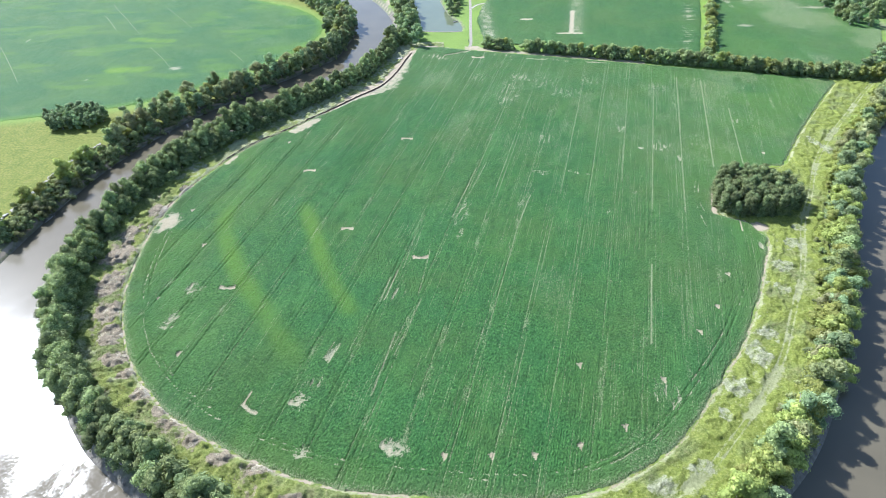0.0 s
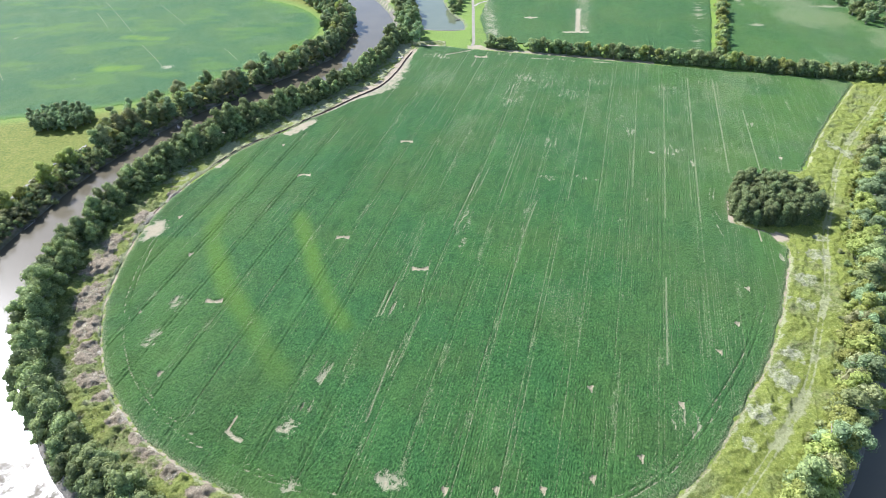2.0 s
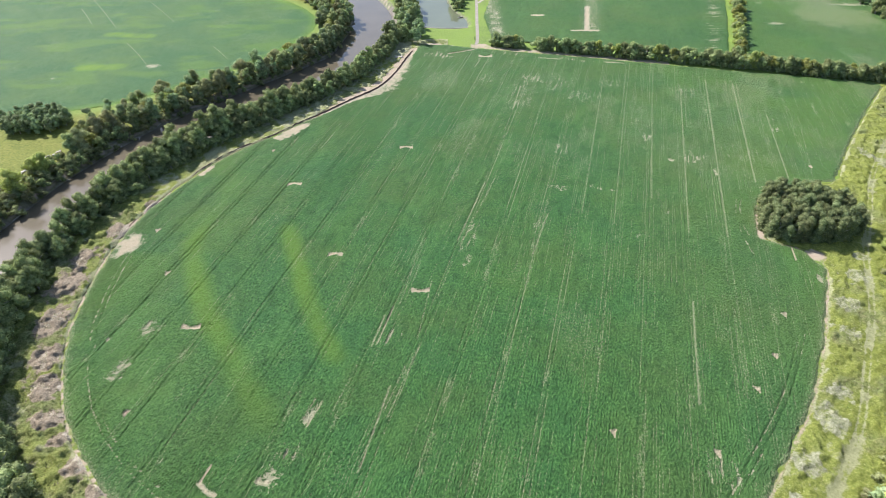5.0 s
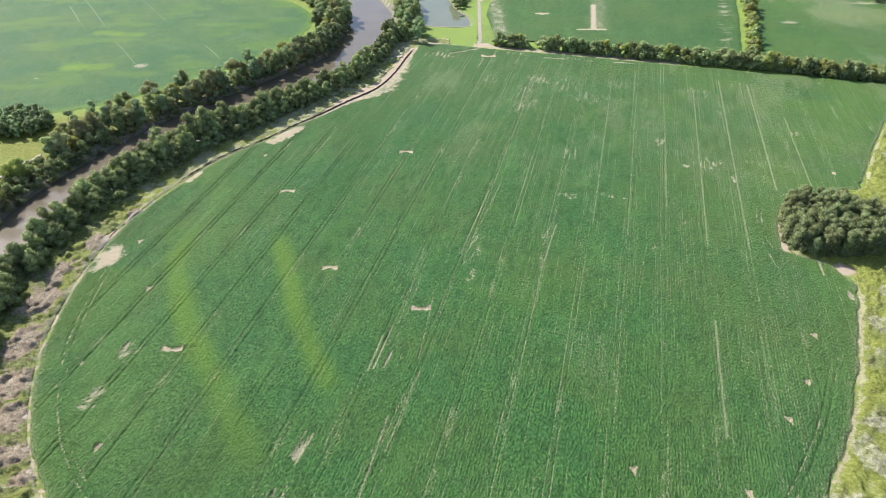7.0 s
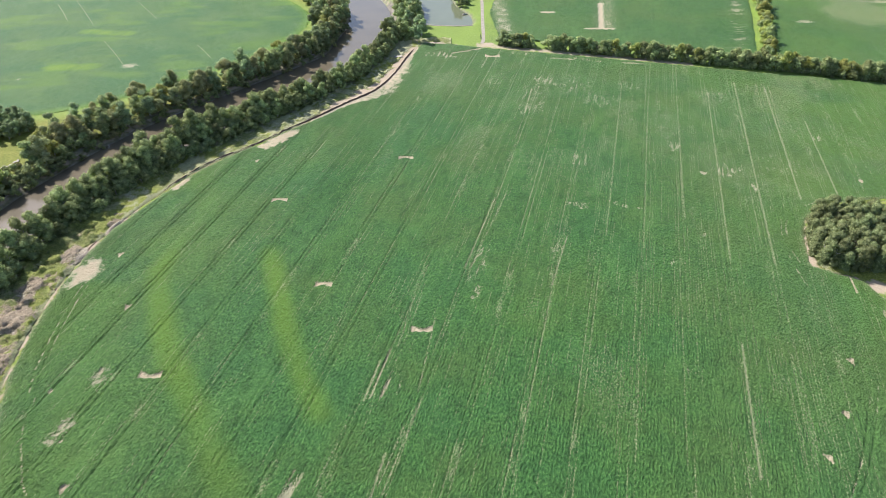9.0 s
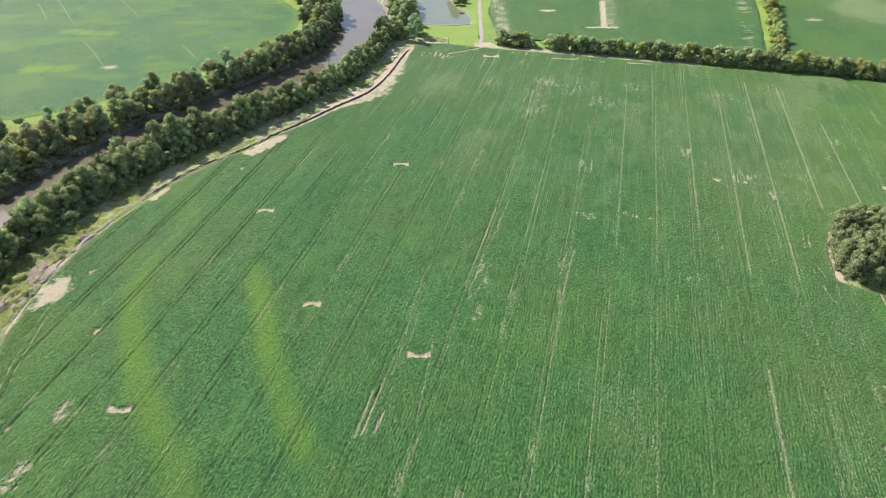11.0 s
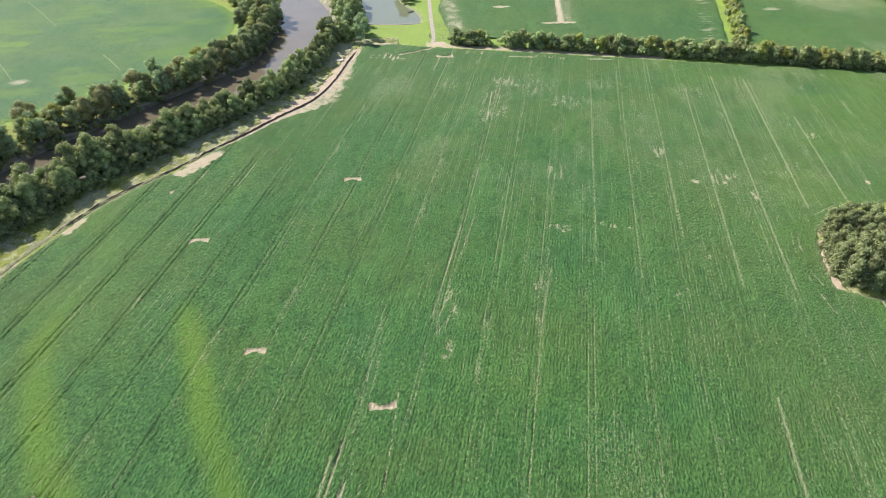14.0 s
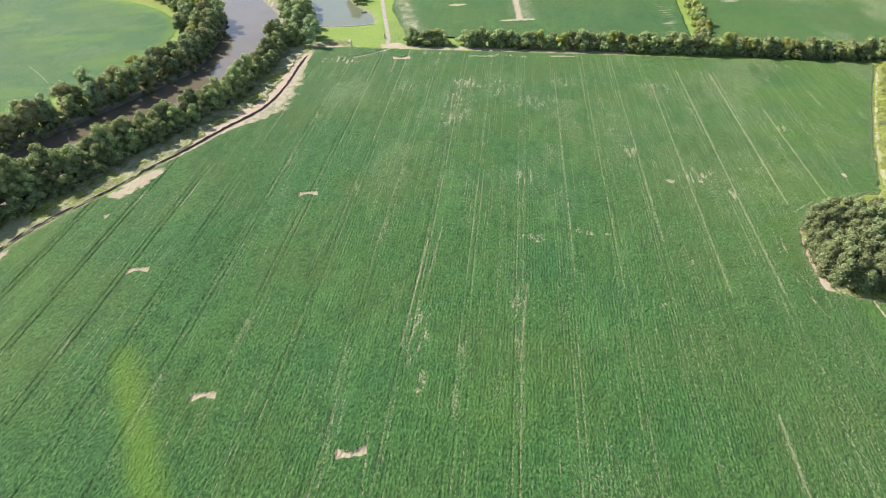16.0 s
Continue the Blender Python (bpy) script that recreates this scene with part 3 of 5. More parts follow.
# lighter green swathes
SWATHE_A = [(-89, 224), (-91, 206), (-85, 190), (-75, 170), (-66, 157), (-58, 145), (-48, 130)]
SWATHE_B = [(-59, 216), (-53, 199), (-47, 182), (-40, 166), (-33, 153)]


def field_cover(X, Y, edge):
    """Bare soil, light swathes and thin stand over the big field."""
    c, s = cos(ROW_TURN), sin(ROW_TURN)
    bare, light, thin = np.zeros(len(X)), np.zeros(len(X)), np.zeros(len(X))
    x0 = row_line(X, Y)
    # every pass of the sprayer leaves a pair of wheel tracks
    fleck = vnoise(X * 1.0, Y, 1.3, 8)
    side = sstep(-60, 70, X)
    middle = sstep(-60, -30, X) * sstep(60, 20, X)
    line = np.round((x0 - PASS_AT) / PASS_EVERY)
    rel = x0 - PASS_AT - line * PASS_EVERY
    off = np.abs(np.abs(rel) - GAUGE)
    streak = fbm((line * 2 + np.sign(rel)) * 31.7 + 0 * X, Y, 30, 3)
    track = np.clip(1.2 - off / 0.34, 0, 1)
    thin = np.maximum(thin, track * (0.2 + 0.6 * sstep(0.38, 0.68, streak + 0.06 * side)) * (0.45 + 0.4 * side + 0.25 * middle))
    bare = np.maximum(bare, track * sstep(0.50, 0.72, streak + 0.05 * middle) * (0.15 + 0.85 * sstep(0.3, 0.75, fleck)) * (0.34 + 0.2 * middle))
    gap = track * (0.8 + 0.2 * sstep(0.3, 0.6, fbm(line * 11.3 + 0 * X, Y, 60, 6))) * (0.85 - 0.5 * side)
    thin = np.maximum(thin, np.clip(1.2 - np.abs(rel) / 1.9, 0, 1) * sstep(0.54, 0.76, fbm(line * 17.9 + 2.0 * X, Y, 16, 18) + 0.05 * middle) * (0.25 + 0.5 * vnoise(X * 3, Y, 2.4, 19)))
    # single rows that failed or stand apart between the passes
    row = np.round((x0 - PASS_AT) / GAUGE)
    on_row = np.clip(1.25 - np.abs(x0 - PASS_AT - row * GAUGE) / 0.27, 0, 1)
    fail = fbm(row * 23.1 + 0 * X, Y, 26, 5)
    thin = np.maximum(thin, on_row * sstep(0.56, 0.74, fail + 0.07 * side + 0.04 * sstep(220, 300, Y)) * 0.6)
    gap = np.maximum(gap, (0.6 - 0.35 * side) * on_row * sstep(0.5, 0.66, fbm(row * 3.3 + 0 * X, Y, 80, 16)))
    for tracks, weight in ((TRACKS_RIGHT, 0.45), (TRACKS_MID, 0.85)):
        for xa, ya, xb, yb, k in tracks:
            d = seg_distance(X, Y, np.array([(xa, ya), (xb, yb)], float))
            bare = np.maximum(bare, weight * k * np.clip(1.25 - d / 0.3, 0, 1) * (0.25 + 0.8 * sstep(0.2, 0.7, fleck)))
            thin = np.maximum(thin, k * np.clip(1.35 - d / 0.45, 0, 1))
    for x, y, w, h in NOTCHES:
        w, h = 1.15 * w, 1.2 * h
        a = np.abs((X - x) / (w / 2))
        up = (Y - y) * (1 if abs(x + 43.7) > 40 or y < 190 else -1)
        deep = np.minimum(w / 2 - np.abs(X - x), np.minimum(h * (0.05 + 0.62 * np.clip(a, 0, 1.2) ** 1.5) - up, up + 0.45 * h))
        bare = np.maximum(bare, np.clip(0.5 + deep / 0.45, 0, 1.25))
    for x, y in WEDGES:
        b = (y + 1.3 - Y) / 2.6
        bare = np.where((b > 0) & (b < 1) & (np.abs(X - x) < 1.05 * (1 - b) + 0.1), 1.2, bare)
    for patches in (THIN_NEAR, THIN_FAR):
        for x, y, ra, rb, k in patches:
            u, v = (X - x) * c - (Y - y) * s, (X - x) * s + (Y - y) * c
            r = np.hypot(u / ra, v / rb) + 1.1 * (fbm(X, Y, 2.6, 15) - 0.5)
            solid = 0.6 + 0.5 * vnoise(X, Y, 1.3, 17) if k > 1.0 else 0.25 + 0.8 * vnoise(X, Y, 1.1, 14) if k > 0.75 else 0.12 + 0.95 * sstep(0.38, 0.68, vnoise(x0 * 7, Y, 5.0, 12))
            bare = np.maximum(bare, k * np.clip(1.5 - r - 0.5 * (fleck - 0.5), 0, 1) * solid)
            thin = np.maximum(thin, 0.5 * np.clip(1.7 - r, 0, 1) * (0.3 + 0.7 * vnoise(x0 * 7, Y, 7.0, 13)))
    bare = np.maximum(bare, 1.1 * wash(X, Y, edge) * (0.5 + 0.5 * fleck))
    for xa, ya, xb, yb, w in ((-77, 286, -67.5, 297.5, 2.9), (-103, 254.5, -100.5, 259, 1.6), (-115.5, 202, -114.5, 210, 2.6)):
        d = seg_distance(X, Y, np.array([(xa, ya), (xb, yb)], float))
        bare = np.maximum(bare, np.clip(1.5 - d / w - 1.9 * (fbm(X, Y, 3.0, 79) - 0.5) - 0.8 * (fleck - 0.5), 0, 1.2) * (0.72 + 0.4 * fleck))
    # an L of bare ground where the planter stopped
    for leg in ([(-60, 113), (-57.5, 110.8), (-55.5, 110)], [(-60, 113), (-58.6, 118)]):
        d = seg_distance(X, Y, np.array(leg, float))
        bare = np.maximum(bare, np.clip(1.35 - d / (0.75 if leg[1][1] < 112 else 0.42), 0, 1.2))
    # track from the gate along the far edge, and a mark below the copse
    for leg, k in (([(23, 398), (10, 391), (2, 388)], 1.0), ([(20.5, 381), (17, 368)], 0.45), ([(55, 381), (66, 379)], 0.8), ([(92, 375), (102, 373)], 0.8), ([(-112, 205), (-116, 198)], 0.5)):
        d = seg_distance(X, Y, np.array(leg, float))
        bare = np.maximum(bare, k * np.clip(1.4 - d / 0.9, 0, 1.1))
    d = seg_distance(X, Y, np.array([(123.4, 204.5), (121.6, 197)], float))
    bare = np.maximum(bare, np.clip(1.3 - d / 0.4, 0, 1.1))
    # a dark open slit where one row was left out
    d = seg_distance(X, Y, np.array([(-102.1, 159.7), (-97.0, 178.0)], float))
    gap, bare = np.maximum(gap, np.clip(1.5 - d / 0.3, 0, 1)), np.maximum(bare, np.clip(1.3 - np.hypot(X + 102.1, Y - 159.7) / 0.9, 0, 1.1))
    # turning tracks round the headland
    south = sstep(150, 120, Y) + (X > 70) * sstep(185, 140, Y) + 1.0 * ((X < -60) & (Y < 200))
    for inset in (8.1, 6.4):
        d = np.abs(edge + inset + INSET_RIGHT * sstep(-20, 40, X))
        cut = sstep(0.40, 0.62, vnoise(X + Y, X - Y, 13, 4 + int(inset)) + 0.25 * (fleck - 0.5) + 0.2 * (X < -75))
        bare = np.maximum(bare, np.clip(1.2 - d / 0.36, 0, 1) * cut * (0.25 + 0.75 * fleck) * 0.92 * np.clip(south, 0, 1))
        gap = np.maximum(gap, np.clip(1 - d / 0.5, 0, 1) * np.clip(south, 0, 1))
    # a double track turning round the copse
    for leg in ([(136, 247), (123, 240.5), (116.5, 237), (113, 230), (110, 221), (108.5, 210), (108, 200)], [(124, 238.5), (118, 235.5), (115, 231), (112.6, 224), (110.8, 216), (111, 208)]):
        d = seg_distance(X, Y, spline(leg))
        bare = np.maximum(bare, np.clip(1.25 - d / 0.42, 0, 1) * sstep(0.25, 0.5, vnoise(X + 2 * Y, Y, 9, 15)) * (0.4 + 0.6 * fleck) * 0.8)
    for path, w, k in ((SWATHE_A, 5.0, 0.62), (SWATHE_B, 4.2, 0.60)):
        p = spline(path)
        d = seg_distance(X, Y, p)
        ends = (0.55 + 0.45 * sstep(140, 175, Y)) * sstep(116, 140, Y) * sstep(236, 205, Y)
        light = np.maximum(light, k * sstep(1.0, 0.05, d / w / 1.35) * ends * (0.55 + 0.6 * fbm(X, Y, 9, 9)))
    light = np.maximum(light, 0.12 * sstep(0.55, 0.75, fbm(X, Y, 34, 21)) * sstep(60, 0, X) * sstep(260, 200, Y))
    light = np.maximum(light, 0.20 * sstep(0.35, 0.7, fbm(X, Y, 26, 23)) * np.maximum(sstep(-60, -105, X), sstep(70, 150, X)))
    thin = np.maximum(thin, 0.5 * sstep(0.52, 0.72, fbm(x0 * 2.2, Y, 40, 31)) * sstep(190, 320, Y))
    thin = np.maximum(thin, 0.4 * sstep(0.55, 0.75, fbm(x0 * 2.0, Y, 22, 35)) * sstep(-60, 60, X))
    thin = np.maximum(thin, np.clip(1 - np.abs(edge) / 3.0, 0, 1) * 0.8)
    olive = 0.38 * sstep(25, 135, X) * (0.45 + 0.75 * fbm(X, Y, 40, 91)) + 0.3 * sstep(-45, -100, X) * fbm(X, Y, 30, 92)
    olive = np.maximum(olive, 0.38 * sstep(270, 370, Y) * (0.2 + fbm(X, Y, 36, 93)))
    olive = np.maximum(olive, 0.45 * np.clip(1 + edge / 9, 0, 1))
    return bare, light, thin, gap, np.clip(olive, 0, 0.85)


def left_cover(X, Y, edge):
    bare, light, thin = (np.zeros(len(X)) for _ in range(3))
    for x, y, ra, rb in ((-166.8, 370, 4.5, 3.4), (-286, 420, 1.0, 4.0), (-215, 352, 1.0, 2.0)):
        bare = np.maximum(bare, 0.62 * np.clip(1.5 - np.hypot((X - x) / ra, (Y - y) / rb), 0, 1))
    for xa, ya, xb, yb in ((-206, 367, -186, 369), (-212, 421, -187, 418)):
        d = seg_distance(X, Y, np.array([(xa, ya), (xb, yb)], float))
        light = np.maximum(light, np.clip(1.4 - d / 4.0, 0, 0.9) * (0.3 + 0.9 * vnoise(X * 2, Y * 0.6, 3.0, 44)))
    light = light + 0.34 * sstep(0.55, 0.78, fbm(X, Y * 2.4, 30, 41)) + 0.8 * np.clip(1 + edge / 7, 0, 1)
    return bare, np.clip(light, 0, 1), 0.3 * sstep(0.5, 0.8, fbm(X, Y, 18, 43)), np.zeros(len(X)), np.zeros(len(X))


def far_cover(X, Y, edge):
    bare, light, thin = (np.zeros(len(X)) for _ in range(3))
    for xa, ya, xb, yb, w in ((91, 427, 100, 475, 1.6), (82, 427, 98, 427, 1.4), (60, 457, 66, 457, 1.8)):
        d = seg_distance(X, Y, np.array([(xa, ya), (xb, yb)], float))
        bare = np.maximum(bare, 1.2 * np.clip(1.5 - d / w, 0, 1))
    thin = np.clip(1.3 - np.abs(X - 94 - (Y - 430) * 0.2) / 9, 0, 1) * (Y > 428)
    bare = np.maximum(bare, thin * 0.62 * vnoise(X, Y * 4, 5, 51))
    lodge = np.clip(1 - np.abs(edge + 9) / 10, 0, 1) * (X > 140)
    bare = np.maximum(bare, lodge * 0.6 * sstep(0.45, 0.75, vnoise(X * 0.6, Y * 2.6, 5, 52)))
    west = np.clip(1.3 - np.abs(X - 33) / 8, 0, 1)
    bare = np.maximum(bare, west * 0.7 * vnoise(X, Y, 4, 53))
    return bare, 0.15 * fbm(X, Y, 30, 54), np.clip(thin + west, 0, 1) * 0.6, np.zeros(len(X)), 0.25 * fbm(X, Y, 40, 94)


def far_right_cover(X, Y, edge):
    bare, light, thin = (np.zeros(len(X)) for _ in range(3))
    for x, y, ra, rb in ((217, 440, 9, 3.5), (224, 492, 4, 14), (246, 500, 12, 4), (285, 480, 20, 6)):
        bare = np.maximum(bare, 0.62 * np.clip(1.4 - np.hypot((X - x) / ra, (Y - y) / rb), 0, 1) * (0.3 + vnoise(X, Y, 4, 61)))
    thin = 0.4 * sstep(0.4, 0.7, fbm(X, Y, 40, 62)) + 0.25 * (X > 235)
    return bare, 0.3 * fbm(X, Y, 25, 63), np.clip(thin, 0, 1), np.zeros(len(X)), 0.4 * fbm(X, Y, 40, 95)


def build_crop(name, outline, step, cover, material, label, height=0.6):
    c, s = cos(ROW_TURN), sin(ROW_TURN)
    u, v = outline[:, 0] * c - outline[:, 1] * s, outline[:, 0] * s + outline[:, 1] * c
    start = (PASS_AT - 200 * ROW_SLOPE) * c
    gu = start + step[0] * np.arange(math.floor((u.min() - 1 - start) / step[0]), math.ceil((u.max() + 1 - start) / step[0]))
    gv = np.arange(v.min() - 1, v.max() + 1, step[1])
    U, V = (a.ravel() for a in np.meshgrid(gu, gv))
    X, Y = U * c + V * s, V * c - U * s
    rough = outline[:: 4]
    edge = inside_distance(X, Y, outline if len(outline) < 40 else rough)
    f = grid_faces(len(gu), len(gv))
    f = f[(edge[f] < 0.5).all(1)]
    used = np.zeros(len(X), bool)
    used[f.ravel()] = True
    index = np.cumsum(used) - 1
    X, Y, edge, f = X[used], Y[used], edge[used], index[f]
    bare, light, thin, gap, olive = cover(X, Y, edge)
    wob = edge + 1.1 * (vnoise(X, Y, 3.5, 71) - 0.5) + 0.7 * (vnoise(X, Y, 1.2, 72) - 0.5)
    z = height * (0.72 + 0.28 * fbm(X, Y, 3.2, 73) + 0.55 * (vnoise(X, Y, 0.95, 74) - 0.5)) * (1 - 0.85 * gap) * (1 - 0.35 * thin)
    z = z * (1 - sstep(0.35, 0.65, bare)) + 0.07
    z = np.where(wob > 0, -0.15, z * sstep(0.0, -1.0, wob) + 0.04)
    me = mesh_from(name, np.stack([X, Y, z], 1), f)
    paint(me, "cover", np.stack([np.clip(bare, 0, 1), np.clip(light, 0, 1), np.clip(thin, 0, 1), 1 - olive], 1))
    return thing(name, me, material, label, "crop field", "stuff")


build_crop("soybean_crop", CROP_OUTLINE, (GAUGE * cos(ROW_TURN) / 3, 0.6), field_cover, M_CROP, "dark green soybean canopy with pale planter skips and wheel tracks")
build_crop("soybean_crop", LEFT_FIELD, (1.6, 1.6), left_cover, M_CROP_LEFT, "lighter green soybean field across the river", 0.12)
build_crop("soybean_crop", FAR_FIELD, (1.2, 1.2), far_cover, M_CROP_FAR, "green soybean field behind the hedgerow with a bare strip")
build_crop("soybean_crop", FAR_RIGHT_FIELD, (1.5, 1.5), far_right_cover, M_CROP_FAR, "patchy green field with yellowed stripes behind the hedgerow")

# thin bare strips left in the field across the river
for xa, ya, xb, yb in ((-254, 471, -233, 440), (-259, 498, -214, 433), (-214, 490, -180, 444), (-196, 406, -171, 372), (-141, 400, -127, 380), (-298, 408, -256, 351)):
    strip = spline([(xa, ya), ((xa + xb) / 2 + 0.4, (ya + yb) / 2), (xb, yb)], 2.0)
    ribbon("bare_strip", strip, 0.13 + 0.07 * np.sin(np.arange(len(strip)) * 1.7), 0.24, M_STRAW, "thin bare strip between the crop rows", "bare strip", "structure", 0.02, 2)


# ---- trees ----
def icosphere(level):
    bm = bmesh.new()
    bmesh.ops.create_icosphere(bm, subdivisions=level, radius=1)
    bm.verts.ensure_lookup_table()
    v = np.array([p.co for p in bm.verts])
    f = np.array([[p.index for p in t.verts] for t in bm.faces])
    bm.free()
    return v, f


ICO = icosphere(1)


def diamonds(rng, places, normals, size, longer=1.5):
    """One pointed leaf spray at each place, facing roughly along its normal."""
    n = normals + rng.normal(0, 0.33, normals.shape)
    n /= np.linalg.norm(n, axis=1, keepdims=True)
    a = np.cross(n, rng.normal(0, 1, n.shape))
    a /= np.linalg.norm(a, axis=1, keepdims=True)
    b = np.cross(n, a)
    s = size * rng.uniform(0.6, 1.35, (len(places), 1))
    fold = n * s * rng.uniform(-0.25, 0.1, (len(places), 1))
    v = np.stack([places + a * s * longer / 2, places + b * s / 2 + fold, places - a * s * longer / 2, places - b * s / 2 + fold], 1)
    k = np.arange(len(places))[:, None] * 4
    return v.reshape(-1, 3), k + np.array([[0, 1, 2, 3]])


def tube(points, radii, sides=6):
    """A bent, tapered tube as quads."""
    p = np.array(points, float)
    d = np.gradient(p, axis=0)
    d /= np.linalg.norm(d, axis=1, keepdims=True)
    a = np.cross(d, (0.31, 0.85, 0.2))
    a /= np.linalg.norm(a, axis=1, keepdims=True)
    b = np.cross(d, a)
    t = np.linspace(0, 2 * pi, sides, endpoint=False)
    v = np.vstack([p[i] + radii[i] * (np.cos(t)[:, None] * a[i] + np.sin(t)[:, None] * b[i]) for i in range(len(p))])
    f = [(i * sides + j, i * sides + (j + 1) % sides, (i + 1) * sides + (j + 1) % sides, (i + 1) * sides + j) for i in range(len(p) - 1) for j in range(sides)]
    return v, np.array(f)


def join(pieces):
    vs, fs, n = [], [], 0
    for v, f in pieces:
        vs.append(v)
        fs.append(np.asarray(f) + n)
        n += len(v)
    return np.vstack(vs), np.vstack(fs)


def part(name, me, material, parent, label=""):
    me.materials.append(material)
    ob = new(name, me)
    ob.parent = parent
    return tagged(ob, label)


def leaf_tris(rng, places, normals, size):
    """One small pointed leaf spray at each place, facing roughly along its normal."""
    n = normals + rng.normal(0, 0.38, normals.shape)
    n /= np.linalg.norm(n, axis=1, keepdims=True)
    a = np.cross(n, rng.normal(0, 1, n.shape))
    a /= np.linalg.norm(a, axis=1, keepdims=True)
    b = np.cross(n, a)
    s = size * rng.uniform(0.6, 1.4, (len(places), 1))
    v = np.stack([places + a * s, places - a * s * 0.55 + b * s * 0.62, places - a * s * 0.6 - b * s * 0.55], 1)
    return v.reshape(-1, 3), np.arange(len(places) * 3).reshape(-1, 3)


def crown_mesh(rng, high, wide, puffs, sprays, spray, low=0.22, slim=False):
    """Boughs of leafy puffs round an uneven, lopsided crown."""
    verts, tris, n = [], [], 0
    lop = rng.normal(0, 0.14, 2)
    boughs = 1 if slim else max(4, puffs // 4)
    for i in range(puffs):
        if slim:
            h = (i + 0.5) / puffs
            az, rad = rng.uniform(0, 6.28), wide * rng.uniform(0.1, 0.5) * (1.05 - 0.75 * h)
            r = wide * rng.uniform(0.52, 0.82) * (1.1 - 0.42 * h)
        else:
            k, step = i % boughs, i // boughs
            h = np.clip((k + 0.5) / boughs + rng.uniform(-0.12, 0.12) + 0.05 * step, 0.02, 1.0)
            az = k * 2.399 + rng.uniform(-0.45, 0.45)
            env = np.sqrt(max(0.10, 1 - ((h - 0.42) / 0.66) ** 2))
            rad = wide * env * (0.78 - 0.2 * step) * rng.uniform(0.8, 1.1)
            r = wide * rng.uniform(0.30, 0.44) * (0.72 + 0.35 * env)
        c = np.array([cos(az) * rad + lop[0] * wide * h, sin(az) * rad + lop[1] * wide * h, high * (low + (0.92 - low) * h) + rng.normal(0, 0.025) * high])
        v = ICO[0] * (1 + rng.normal(0, 0.13, (len(ICO[0]), 1))) * r * np.array([0.78, 0.78, 0.66]) + c
        verts.append(v)
        tris.append(ICO[1] + n)
        n += len(v)
        d = rng.normal(0, 1, (sprays, 3))
        d[:, 2] = d[:, 2] * 0.85 + 0.2
        d /= np.linalg.norm(d, axis=1, keepdims=True)
        lumps = 1 + 0.16 * np.sin(5 * d[:, 0] + i) * np.sin(4 * d[:, 1] + 2 * i) + rng.normal(0, 0.07, sprays)
        q, f = leaf_tris(rng, c + d * r * np.array([1.0, 1.0, 0.88]) * lumps[:, None], d + np.array([0, 0, 0.35]), spray)
        verts.append(q)
        tris.append(f + n)
        n += len(q)
    return mesh_from("crown", np.vstack(verts), np.vstack(tris), smooth=False)


def trunk_mesh(rng, high, wide, low):
    girth = 0.028 * high
    top = np.array([rng.normal(0, 0.05) * high, rng.normal(0, 0.05) * high, high * 0.72])
    spine = [np.array([0, 0, -0.4]), np.array([0, 0, 0.3]), top * 0.35, top * 0.7, top]
    pieces = [tube(spine, [girth * 1.5, girth * 1.1, girth * 0.85, girth * 0.5, girth * 0.15])]
    for k in range(4):
        t = rng.uniform(low, 0.6)
        a = k * 1.26 + rng.uniform(-0.4, 0.4)
        root = top * t / 0.72
        tip = root + np.array([cos(a) * wide * 0.7, sin(a) * wide * 0.7, high * rng.uniform(0.12, 0.25)])
        pieces.append(tube([root, (root + tip) / 2 + np.array([0, 0, 0.3]), tip], [girth * 0.5, girth * 0.35, girth * 0.1], 4))
    v, f = join(pieces)
    return mesh_from("trunk", v, f)


def make_tree(name, seed, high, wide, material, label, category="tree", puffs=26, sprays=80, spray=0.36, low=0.22, group="", slim=False):
    rng = np.random.default_rng(seed)
    root = tagged(new(name), label, category, group)
    part("trunk", trunk_mesh(rng, high, wide, low), M_BARK, root, "grey bark trunk with limbs")
    part("crown", crown_mesh(rng, high, wide, puffs, sprays, spray, low, slim), material, root, "dense leafy crown")
    root["fresh"] = 1
    return root


def plant(proto, x, y, z, scale=1.0, turn=0.0, squash=1.0):
    """Set the first tree of a kind, or a copy of it."""
    m = Matrix.LocRotScale((x, y, z), Euler((0, 0, turn)), (scale, scale, scale * squash))
    if proto.get("fresh"):
        del proto["fresh"]
        proto.matrix_basis = m
        return proto
    return copy_thing(proto, m @ Matrix.Diagonal((*[1 / s for s in proto.scale], 1)))


def ground_at(x, y):
    return float(ground_height(np.array([x]), np.array([y]))[0][0])


DEEP = [make_tree("riverside_tree", 100 + i, 11.5 + 1.1 * (i % 3), 4.3 + 0.4 * (i % 2), M_LEAF if i % 3 else M_LEAF_DARK, "tall dark green broadleaf tree on the river bank", low=0.16, group="trees on the river bank") for i in range(6)]
LIGHT = [make_tree("yellow_green_tree", 120 + i, 10.5, 4.4, M_LEAF_LIGHT, "yellow-green broadleaf tree on the river bank", low=0.12, group="trees on the river bank") for i in range(3)]
GREY = [make_tree("silver_leaved_tree", 130 + i, 11.5, 4.6, M_LEAF_GREY, "silvery grey-green broadleaf tree on the river bank", low=0.14, group="trees on the river bank") for i in range(2)]
WOOD = [make_tree("woodland_tree", 170 + i, 11.5 + 1.1 * (i % 3), 4.4, M_LEAF_WOOD if i < 3 else M_LEAF, "tall olive green tree in the belt across the river", puffs=22, sprays=72, spray=0.38, low=0.12, group="trees across the river") for i in range(5)]
